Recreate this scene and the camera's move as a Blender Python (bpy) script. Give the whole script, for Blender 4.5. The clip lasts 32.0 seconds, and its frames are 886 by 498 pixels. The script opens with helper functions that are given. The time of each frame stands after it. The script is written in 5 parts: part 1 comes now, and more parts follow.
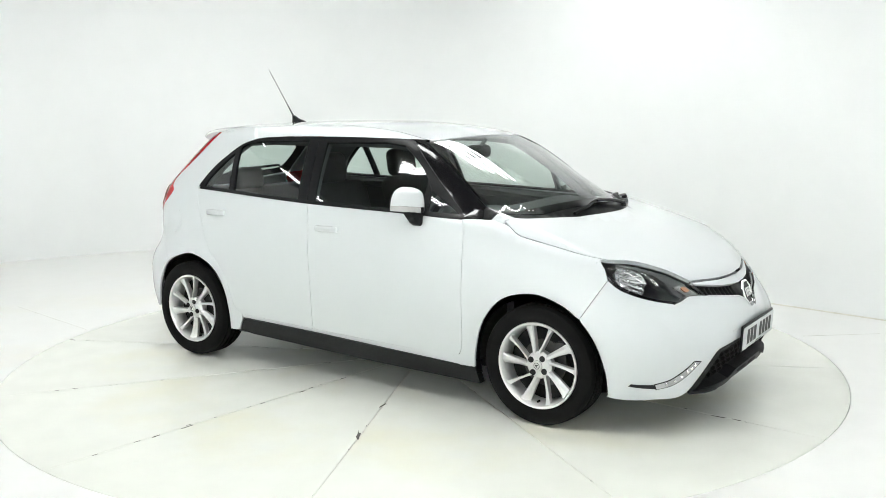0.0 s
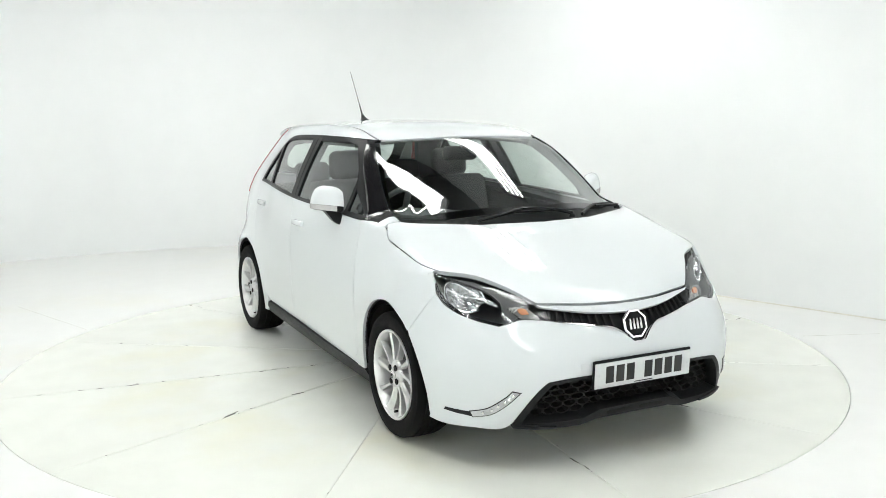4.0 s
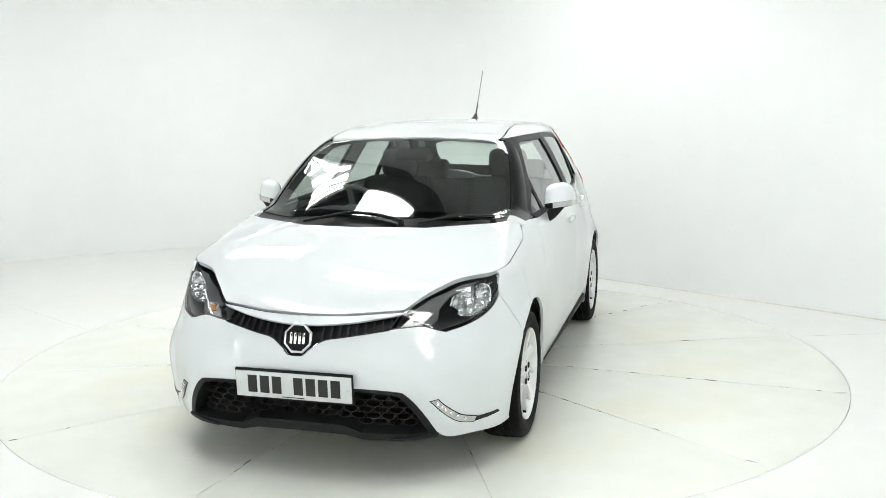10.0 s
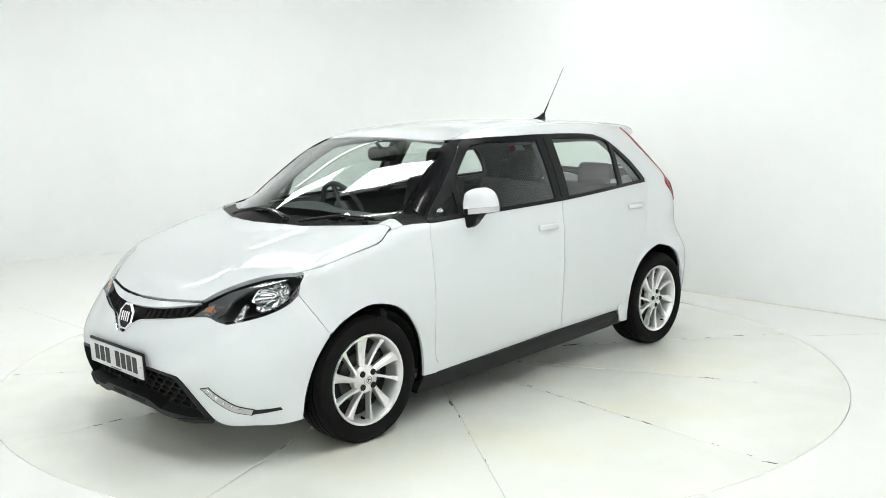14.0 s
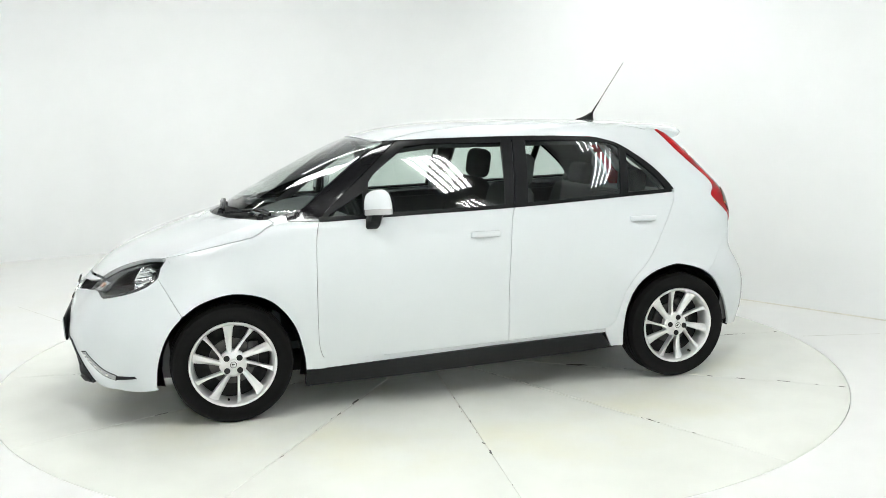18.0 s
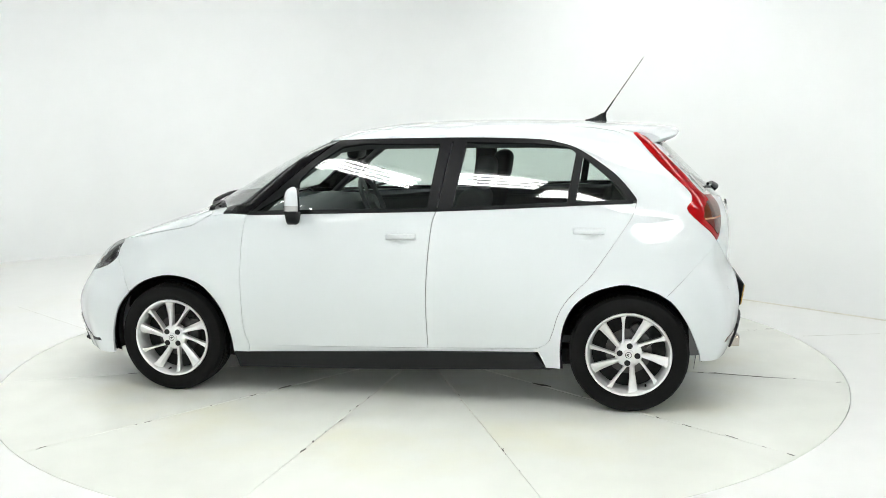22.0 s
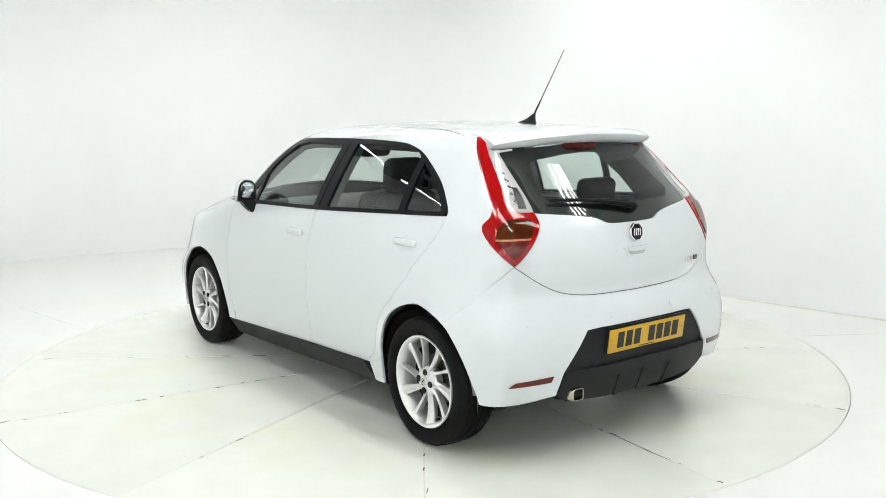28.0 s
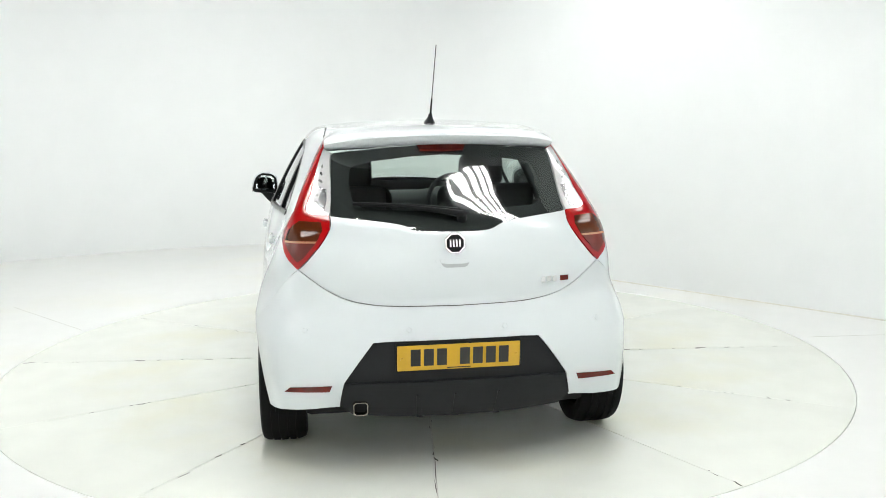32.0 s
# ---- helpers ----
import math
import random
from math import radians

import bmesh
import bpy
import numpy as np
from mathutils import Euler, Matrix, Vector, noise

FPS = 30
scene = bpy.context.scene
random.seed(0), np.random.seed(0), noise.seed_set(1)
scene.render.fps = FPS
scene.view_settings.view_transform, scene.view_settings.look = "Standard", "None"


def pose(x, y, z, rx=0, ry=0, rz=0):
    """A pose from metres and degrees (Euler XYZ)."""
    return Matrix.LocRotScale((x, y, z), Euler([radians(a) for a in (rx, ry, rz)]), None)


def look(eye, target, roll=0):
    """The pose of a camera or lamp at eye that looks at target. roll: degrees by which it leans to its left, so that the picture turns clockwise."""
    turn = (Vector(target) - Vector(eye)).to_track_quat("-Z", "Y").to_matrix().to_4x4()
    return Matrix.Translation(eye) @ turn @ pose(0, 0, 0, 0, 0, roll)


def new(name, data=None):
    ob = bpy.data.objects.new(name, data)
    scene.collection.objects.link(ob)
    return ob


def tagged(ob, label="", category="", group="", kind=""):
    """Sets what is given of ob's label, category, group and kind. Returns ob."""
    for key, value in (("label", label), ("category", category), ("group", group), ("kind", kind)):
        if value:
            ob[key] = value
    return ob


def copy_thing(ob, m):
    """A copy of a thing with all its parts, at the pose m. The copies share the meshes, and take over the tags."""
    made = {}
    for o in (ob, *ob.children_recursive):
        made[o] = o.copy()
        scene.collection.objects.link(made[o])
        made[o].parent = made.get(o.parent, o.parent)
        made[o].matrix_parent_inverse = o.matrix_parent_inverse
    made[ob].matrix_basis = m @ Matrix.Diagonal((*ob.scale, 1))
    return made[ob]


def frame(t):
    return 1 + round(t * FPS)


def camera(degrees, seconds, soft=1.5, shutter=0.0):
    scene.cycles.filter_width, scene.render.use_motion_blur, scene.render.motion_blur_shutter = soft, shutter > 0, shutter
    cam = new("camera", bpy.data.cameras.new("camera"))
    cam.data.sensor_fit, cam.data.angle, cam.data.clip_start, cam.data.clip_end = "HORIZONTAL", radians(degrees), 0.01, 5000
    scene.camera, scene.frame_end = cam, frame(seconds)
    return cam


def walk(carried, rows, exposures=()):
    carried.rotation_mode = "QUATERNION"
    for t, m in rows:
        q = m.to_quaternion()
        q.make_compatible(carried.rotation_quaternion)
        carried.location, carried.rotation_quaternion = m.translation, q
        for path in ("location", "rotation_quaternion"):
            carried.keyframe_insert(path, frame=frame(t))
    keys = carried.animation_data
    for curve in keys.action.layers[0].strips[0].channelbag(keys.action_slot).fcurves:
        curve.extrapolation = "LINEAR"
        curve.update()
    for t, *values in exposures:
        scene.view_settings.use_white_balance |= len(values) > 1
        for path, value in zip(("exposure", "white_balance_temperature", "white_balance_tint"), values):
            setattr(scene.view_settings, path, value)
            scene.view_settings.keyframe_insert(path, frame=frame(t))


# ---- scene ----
FOV, SECONDS = 51.29, 32.0
cam = camera(FOV, SECONDS, 0.6)
EYE, AIM = Vector((0.0, -5.728, 1.554)), Vector((0.0241, 0.9885, -0.1491))
VIEW = look(EYE, EYE + AIM, -0.62)
VIEW_IN = look(EYE + AIM * 0.07, EYE + AIM * 1.07, -0.62)
walk(cam, [(0, VIEW), (30.3, VIEW), (30.9, VIEW_IN), (32, VIEW_IN)])

# ---- light ----
world = bpy.data.worlds.new("world")
world.use_nodes = True
scene.world = world
world.node_tree.nodes["Background"].inputs[0].default_value = (0.9, 1.0, 0.96, 1)
world.node_tree.nodes["Background"].inputs[1].default_value = 0.05
scene.view_settings.exposure = 0.24
TUBE_POWER, SOFT_POWER = 14.5, 14.0
# light banks over the car: centre x, y, z, turn in degrees, length along the tubes, number of tubes, tube radius, spacing
BANKS = [(-0.56, -0.04, 3.3, -41, 1.20, 6, 0.0285, 0.062), (-1.85, 1.55, 3.3, -36, 1.1, 4, 0.022, 0.085), (1.0, -2.0, 3.3, -48, 1.25, 5, 0.026, 0.078), (2.4, -3.25, 3.3, -30, 1.6, 4, 0.018, 0.085),
         (0.93, 1.45, 3.3, -68, 2.0, 4, 0.020, 0.095), (2.3, -0.92, 3.3, -43, 1.25, 4, 0.014, 0.085), (3.6, -1.9, 3.3, -46, 1.5, 4, 0.014, 0.085),
         (-1.6, -1.65, 3.3, -55, 1.8, 4, 0.026, 0.085), (-0.2, -2.9, 3.3, -46, 1.5, 4, 0.024, 0.085), (0.9, -4.3, 3.3, -40, 1.5, 4, 0.024, 0.085)]
# wall washers added unseen to brighten walls and car: as above, then the tilt
ADDED_WASHERS = [(-1.6, 3.0, 3.5, 24, 1.6, 5, 0.022, 0.125, 40), (-3.4, 1.4, 3.5, 44, 1.6, 5, 0.024, 0.125, 40), (-5.0, -0.6, 3.5, 64, 1.6, 5, 0.027, 0.125, 30),
           (-3.0, -4.4, 3.3, 44, 1.5, 5, 0.022, 0.125, 0),
           (-3.2, -7.4, 3.2, 0, 2.4, 6, 0.052, 0.125, -58), (0.4, -7.4, 3.2, 0, 2.4, 6, 0.038, 0.125, -58), (4.0, -7.4, 3.2, 0, 2.4, 6, 0.038, 0.125, -58),
           (-6.0, -5.6, 3.2, 90, 2.4, 6, 0.058, 0.125, 58), (6.6, -5.4, 3.2, 90, 2.4, 6, 0.028, 0.125, -58)]


# ---- materials ----
def mat(name, colour, rough=0.5, metal=0.0, coat=0.0, spec=0.5, grain=0.0, scale=40.0, bump=0.0, bump_scale=200.0, emit=0.0, vary=0.07, stain=None):
    m = bpy.data.materials.new(name)
    m.use_nodes = True
    n, l = m.node_tree.nodes, m.node_tree.links
    b = n["Principled BSDF"]
    b.inputs["Base Color"].default_value = (*colour, 1)
    b.inputs["Roughness"].default_value = rough
    b.inputs["Metallic"].default_value = metal
    b.inputs["Coat Weight"].default_value = coat
    b.inputs["Coat Roughness"].default_value = 0.012
    b.inputs["Specular IOR Level"].default_value = spec
    co = n.new("ShaderNodeTexCoord")
    if grain:
        a = n.new("ShaderNodeTexNoise")
        a.inputs["Scale"].default_value, a.inputs["Detail"].default_value = scale, 6
        big = n.new("ShaderNodeTexNoise")
        big.inputs["Scale"].default_value, big.inputs["Detail"].default_value = scale * 0.07, 3
        l.new(co.outputs["Object"], a.inputs["Vector"])
        l.new(co.outputs["Object"], big.inputs["Vector"])
        add = n.new("ShaderNodeMath")
        add.operation = "MULTIPLY_ADD"
        add.inputs[1].default_value = 0.5
        l.new(a.outputs["Fac"], add.inputs[0])
        half = n.new("ShaderNodeMath")
        half.operation = "MULTIPLY"
        half.inputs[1].default_value = 0.5
        l.new(big.outputs["Fac"], half.inputs[0])
        l.new(half.outputs[0], add.inputs[2])
        ramp = n.new("ShaderNodeMapRange")
        ramp.inputs["From Min"].default_value, ramp.inputs["From Max"].default_value = 0.3, 0.7
        ramp.inputs["To Min"].default_value, ramp.inputs["To Max"].default_value = 1 - grain, 1 + grain * 0.4
        l.new(add.outputs[0], ramp.inputs["Value"])
        mix = n.new("ShaderNodeVectorMath")
        mix.operation = "SCALE"
        mix.inputs[0].default_value = colour
        l.new(ramp.outputs[0], mix.inputs["Scale"])
        l.new(mix.outputs[0], b.inputs["Base Color"])
        if stain:
            blot, reach, tint = n.new("ShaderNodeTexNoise"), n.new("ShaderNodeMapRange"), n.new("ShaderNodeMix")
            blot.inputs["Scale"].default_value, blot.inputs["Detail"].default_value, blot.inputs["Roughness"].default_value = 0.9, 7, 0.62
            l.new(co.outputs["Object"], blot.inputs["Vector"])
            reach.inputs["From Min"].default_value, reach.inputs["From Max"].default_value = 0.52, 0.80
            l.new(blot.outputs["Fac"], reach.inputs["Value"])
            tint.data_type = "RGBA"
            l.new(reach.outputs[0], tint.inputs["Factor"])
            l.new(mix.outputs[0], tint.inputs["A"])
            tint.inputs["B"].default_value = (*stain, 1)
            l.new(tint.outputs["Result"], b.inputs["Base Color"])
        r2 = n.new("ShaderNodeMapRange")
        r2.inputs["From Min"].default_value, r2.inputs["From Max"].default_value = 0.3, 0.7
        r2.inputs["To Min"].default_value, r2.inputs["To Max"].default_value = max(rough - vary, 0.02), min(rough + vary, 1)
        l.new(add.outputs[0], r2.inputs["Value"])
        l.new(r2.outputs[0], b.inputs["Roughness"])
    if bump:
        t = n.new("ShaderNodeTexNoise")
        t.inputs["Scale"].default_value, t.inputs["Detail"].default_value = bump_scale, 4
        l.new(co.outputs["Object"], t.inputs["Vector"])
        bp = n.new("ShaderNodeBump")
        bp.inputs["Strength"].default_value, bp.inputs["Distance"].default_value = bump, 0.002
        l.new(t.outputs["Fac"], bp.inputs["Height"])
        l.new(bp.outputs["Normal"], b.inputs["Normal"])
    if emit:
        b.inputs["Emission Color"].default_value = (*colour, 1)
        b.inputs["Emission Strength"].default_value = emit
    return m


def glass(name, tint, gloss=1.0, rough=0.0, sheen=0.085, rise=0.85):
    """A thin pane: tinted see-through with a mirror sheen by Fresnel."""
    m = bpy.data.materials.new(name)
    m.use_nodes = True
    n, l = m.node_tree.nodes, m.node_tree.links
    n.clear()
    out, mix = n.new("ShaderNodeOutputMaterial"), n.new("ShaderNodeMixShader")
    see, shine, lw = n.new("ShaderNodeBsdfTransparent"), n.new("ShaderNodeBsdfGlossy"), n.new("ShaderNodeLayerWeight")
    see.inputs["Color"].default_value = (*tint, 1)
    shine.inputs["Roughness"].default_value = rough
    shine.inputs["Color"].default_value = (gloss, gloss, gloss, 1)
    power, mul = n.new("ShaderNodeMath"), n.new("ShaderNodeMath")
    power.operation, mul.operation = "POWER", "MULTIPLY_ADD"
    power.inputs[1].default_value = 3.6
    mul.inputs[1].default_value, mul.inputs[2].default_value = rise, sheen
    l.new(lw.outputs["Facing"], power.inputs[0])
    l.new(power.outputs[0], mul.inputs[0])
    l.new(mul.outputs[0], mix.inputs["Fac"])
    l.new(see.outputs[0], mix.inputs[1])
    l.new(shine.outputs[0], mix.inputs[2])
    l.new(mix.outputs[0], out.inputs["Surface"])
    return m


WHITE = mat("white_paint", (0.635, 0.668, 0.68), 0.55, 0, 1.0, 0.25)
# body paint darkened, with the handle recess's shade in its colour
HANDLE_SHADE = mat("recess_shade_paint", (0.40, 0.42, 0.43), 0.6)
FRIT = mat("black_glass_border", (0.008, 0.008, 0.009), 0.55, spec=0.3)
GLOSS_BLACK = mat("gloss_black", (0.006, 0.006, 0.007), 0.2, 0, 0.55, spec=0.15)
SATIN = mat("black_plastic", (0.006, 0.0065, 0.007), 0.36, spec=0.17, grain=0.15, scale=60)
GREY_PLASTIC = mat("dark_grey_plastic", (0.0135, 0.0145, 0.0155), 0.5, spec=0.2, grain=0.15, scale=120, bump=0.15, bump_scale=900)
# inner shell in grey, not body white, which puts shade into the panel gaps
SHELL = mat("gap_shade_shell", (0.14, 0.14, 0.14), 0.7)
LINER = mat("arch_liner", (0.006, 0.006, 0.006), 0.85, grain=0.2, scale=50)
RUBBER = mat("tyre_rubber", (0.0065, 0.0065, 0.0065), 0.75, spec=0.12, grain=0.2, scale=30, bump=0.2, bump_scale=300)
ALLOY = mat("silver_alloy", (0.72, 0.72, 0.715), 0.34, 0.6, 0.5, grain=0.05, scale=30)
# disc steel darkened so that the spoke gaps look shaded
STEEL = mat("darkened_brake_steel", (0.10, 0.097, 0.095), 0.45, 1.0, grain=0.2, scale=60)
# mirror dimmed so that its colour holds the dark reflection
MIRROR = mat("dimmed_mirror", (0.42, 0.44, 0.46), 0.02, 1.0)
CHROME = mat("chrome", (0.80, 0.80, 0.81), 0.10, 1.0)
# bronze-tinged chrome, darkened to carry the dark reflections in its colour
EXHAUST = mat("dark_reflection_chrome", (0.50, 0.46, 0.40), 0.22, 1.0, grain=0.3, scale=40)
DARK_METAL = mat("dark_metal", (0.05, 0.05, 0.05), 0.4, 0.8)
RED_LENS = mat("red_lens", (0.34, 0.003, 0.004), 0.12, 0, 0.5, spec=0.3, grain=0.12, scale=50)
DARK_RED = mat("smoked_red_lens", (0.12, 0.008, 0.004), 0.12, 0, 0.5, spec=0.3, grain=0.2, scale=40)
CLEAR_LENS = mat("clear_reversing_lens", (0.56, 0.555, 0.55), 0.14, 0.2, 1.0, grain=0.12, scale=60)
REFLECTOR = mat("lamp_reflector", (0.72, 0.73, 0.74), 0.12, 0.95)
SILVERED = mat("silvered_plastic", (0.42, 0.42, 0.41), 0.25, 0.7, grain=0.15, scale=120)
SMOKED = mat("smoked_amber_lens", (0.085, 0.018, 0.004), 0.1, 0, 0.5, spec=0.3, grain=0.3, scale=60)
AMBER = mat("amber_lens", (0.55, 0.24, 0.13), 0.15, 0.1, 1.0, grain=0.2, scale=60)
BEZEL = mat("lamp_bezel", (0.040, 0.042, 0.044), 0.4)
LAMP_GREY = mat("lamp_housing_grey", (0.065, 0.068, 0.070), 0.4, grain=0.2, scale=200)
DAY_LENS = mat("daytime_lamp_lens", (0.62, 0.63, 0.64), 0.15, 0.3, 1.0, grain=0.25, scale=90)
PANE = glass("tinted_glass", (0.82, 0.89, 0.855))
SCREEN = glass("windscreen_glass", (0.85, 0.91, 0.88))
LENS = glass("lamp_glass", (0.93, 0.94, 0.94), sheen=0.05, rise=0.22)
CABIN_DARK = mat("cabin_trim", (0.075, 0.079, 0.082), 0.6, grain=0.12, scale=60)
CABIN_GREY = mat("grey_cabin_trim", (0.13, 0.135, 0.14), 0.6, grain=0.12, scale=60)
CLOTH = mat("seat_cloth", (0.045, 0.045, 0.048), 0.9, grain=0.25, scale=40, bump=0.08, bump_scale=120)
LINING = mat("roof_lining", (0.30, 0.30, 0.29), 0.9, grain=0.1, scale=80)
PLATE_WHITE = mat("white_reflective_plate", (0.62, 0.64, 0.64), 0.35, grain=0.05, scale=80)
PLATE_YELLOW = mat("yellow_reflective_plate", (0.58, 0.34, 0.014), 0.35, grain=0.05, scale=80)
PLATE_INK = mat("black_characters", (0.012, 0.012, 0.012), 0.5)
WALL_PAINT = mat("white_wall_paint", (0.814, 0.83, 0.828), 0.55, grain=0.03, scale=3.0, bump=0.05, bump_scale=60)
FLOOR_PAINT = mat("white_floor_paint", (0.84, 0.845, 0.825), 0.32, grain=0.04, scale=5.0, vary=0.015, stain=(0.83, 0.82, 0.74))
DECK_PAINT = mat("white_deck_paint", (0.81, 0.825, 0.765), 0.24, grain=0.06, scale=5.0, vary=0.03, stain=(0.79, 0.78, 0.63))
FLOOR_CHIP = mat("chipped_paint", (0.10, 0.095, 0.085), 0.8, grain=0.4, scale=120)
SEAM = mat("floor_seam", (0.66, 0.65, 0.59), 0.7, grain=0.3, scale=60)
GAP = mat("gap_shadow", (0.03, 0.03, 0.03), 0.9)
SKIRT = mat("yellowed_edge", (0.78, 0.76, 0.69), 0.6, grain=0.2, scale=12)
ROOF_SHEET = mat("grey_roof_sheet", (0.66, 0.67, 0.66), 0.6, grain=0.10, scale=4)
ROOF_DARK = mat("dark_roof_sheet", (0.05, 0.05, 0.05), 0.8, grain=0.2, scale=6)
TUBE = mat("lit_tube", (0.985, 1.0, 0.985), 0.5, emit=TUBE_POWER)
SOFT_TUBE = mat("diffused_tube", (0.985, 1.0, 0.985), 0.5, emit=SOFT_POWER)
TRAY = mat("grey_lamp_tray", (0.22, 0.22, 0.22), 0.5)
TOW_EYE = mat("pale_plastic", (0.75, 0.76, 0.75), 0.4)


# ---- the car's outer form ----
def herm(xs, ys):
    """A smooth curve through the given stations, flat beyond none of them: end slopes go on."""
    xs, ys = np.array(xs, float), np.array(ys, float)
    d = np.diff(ys) / np.diff(xs)
    m = np.concatenate([[d[0]], (d[1:] * np.diff(xs)[:-1] + d[:-1] * np.diff(xs)[1:]) / (xs[2:] - xs[:-2]), [d[-1]]])

    def at(x):
        x = np.asarray(x, float)
        i = np.clip(np.searchsorted(xs, x) - 1, 0, len(xs) - 2)
        h = xs[i + 1] - xs[i]
        u = np.clip((x - xs[i]) / h, 0, 1)
        y = (ys[i] * (1 + 2 * u) * (1 - u) ** 2 + m[i] * h * u * (1 - u) ** 2
             + ys[i + 1] * u * u * (3 - 2 * u) - m[i + 1] * h * u * u * (1 - u))
        return y + np.where(x < xs[0], (x - xs[0]) * m[0], 0) + np.where(x > xs[-1], (x - xs[-1]) * m[-1], 0)
    return at


def ease(v, a, b):
    u = np.clip((v - a) / (b - a), 0, 1)
    return u * u * (3 - 2 * u)


def smax(a, b, k):
    h = np.maximum(k - np.abs(a - b), 0) / k
    return np.maximum(a, b) + h * h * k * 0.25


# car space: x forward, y to the car's left, z up from the ground, origin midway between the axles
SIDE_LOW = herm([-1.9, -1.75, -1.6, -1.42, -1.26, -0.9, -0.3, 0.3, 0.9, 1.26, 1.42, 1.6, 1.72, 1.85],
                [0.745, 0.79, 0.838, 0.864, 0.866, 0.858, 0.860, 0.860, 0.858, 0.867, 0.869, 0.855, 0.83, 0.77])
SIDE_BELT = herm([-1.8, -1.55, -1.3, -1.0, -0.7, -0.26, 0.3, 0.8, 1.0, 1.3, 1.57, 1.8],
                 [0.66, 0.712, 0.726, 0.748, 0.78, 0.806, 0.803, 0.783, 0.765, 0.752, 0.760, 0.735])
SIDE_ROOF = herm([-1.5, -1.25, -0.98, -0.3, 0.37, 0.97], [0.50, 0.54, 0.585, 0.607, 0.575, 0.53])
INSET = herm([-0.3, 0.0, 0.3, 0.5, 0.65, 0.78, 1.0], [0, 0.002, 0.010, 0.020, 0.032, 0.040, 0.040])
SECTION = herm([0.1, 0.2, 0.29, 0.42, 0.6, 0.75, 0.86, 0.95, 1.03],
               [0.955, 0.962, 0.972, 0.988, 1.0, 0.997, 0.985, 0.965, 0.94])
BONNET = herm([0.6, 1.0, 1.33, 1.55, 1.75, 1.9, 2.0, 2.1], [1.14, 1.055, 0.965, 0.893, 0.815, 0.742, 0.68, 0.60])
CABIN = herm([-2.0, -1.6, -1.4, -1.2, -0.87, -0.35, 0.1, 0.34, 0.49, 0.93, 1.33, 1.6],
             [1.36, 1.435, 1.461, 1.475, 1.488, 1.493, 1.472, 1.436, 1.398, 1.20, 0.975, 0.82])
NOSE = herm([0.1, 0.2, 0.3, 0.42, 0.5, 0.58, 0.63, 0.70, 0.77, 0.9], [1.97, 2.02, 2.055, 2.075, 2.072, 2.05, 2.022, 1.975, 1.935, 1.90])
NOSE_LOW = herm([0, 0.26, 0.447, 0.57, 0.65, 0.72, 0.777, 0.83], [0, 0.008, 0.033, 0.088, 0.155, 0.235, 0.325, 0.46])
NOSE_TOP = herm([0, 0.2, 0.377, 0.47, 0.593, 0.70, 0.76, 0.82], [0, 0.02, 0.066, 0.092, 0.148, 0.235, 0.325, 0.46])
TAIL = herm([0.1, 0.2, 0.3, 0.45, 0.58, 0.65, 0.72, 0.82, 0.97, 1.05, 1.2, 1.36, 1.5],
            [-1.74, -1.79, -1.84, -1.872, -1.862, -1.835, -1.805, -1.805, -1.792, -1.762, -1.62, -1.455, -1.31])
TAIL_PLAN = herm([0, 0.26, 0.5, 0.6, 0.66, 0.714, 0.745, 0.78, 0.82], [0, 0.008, 0.052, 0.088, 0.115, 0.155, 0.21, 0.31, 0.46])


def body(x, y, z):
    """Below 0 inside the car's outer skin."""
    a = np.abs(y)
    low = SIDE_LOW(x) * SECTION(np.minimum(z, 1.03))
    low = low + (SIDE_BELT(x) - SIDE_LOW(x) * 0.94) * ease(z, 0.55, 1.03)
    high = SIDE_BELT(x) + (SIDE_ROOF(x) - SIDE_BELT(x)) * (np.maximum(z, 1.03) - 1.03) / 0.37
    high = high + 0.012 * np.clip((z - 1.03) / 0.37, 0, 1) * np.clip((1.40 - z) / 0.37, 0, 1) * 4
    shoulder = INSET(np.clip(x, -0.3, 1.0)) * ease(z, 0.99, 1.035) * np.clip((1.40 - z) / 0.30, 0, 1)
    side = a - np.where(z < 1.03, low, high) + shoulder
    top = np.maximum(BONNET(np.maximum(x, 0.5)) - 0.075 * y * y, CABIN(x + 0.6 * y * y * ease(x, 0.1, 1.0)) - 0.10 * y * y)
    lift = (z - top) * 0.85
    w = ease(z, 0.42, 0.64)
    corner = a - 0.036 * (1 - ease(z, 0.50, 0.72)) * ease(a, 0.68, 0.80)
    haunch = a - 0.06 * (1 - ease(z, 0.58, 0.82)) * ease(a, 0.42, 0.72)
    nose = (x - NOSE(z) + NOSE_LOW(corner) * (1 - w) + NOSE_TOP(a) * w) * 0.8
    tail = (TAIL(z) + TAIL_PLAN(haunch) - x) * 0.8
    f = smax(side, lift, 0.07)
    f = smax(f, nose, 0.06)
    return smax(f, tail, 0.05)


# ---- mesh helpers ----
def obj(name, verts, faces, material, parent=None, label="", smooth=False, loop_normals=None):
    me = bpy.data.meshes.new(name)
    me.from_pydata([tuple(map(float, v)) for v in verts], [], faces)
    me.materials.append(material)
    if smooth or loop_normals is not None:
        me.polygons.foreach_set("use_smooth", [True] * len(me.polygons))
    if loop_normals is not None:
        me.normals_split_custom_set(loop_normals)
    ob = new(name, me)
    if parent is not None:
        ob.parent = parent
    if label:
        ob["label"] = label
    return ob


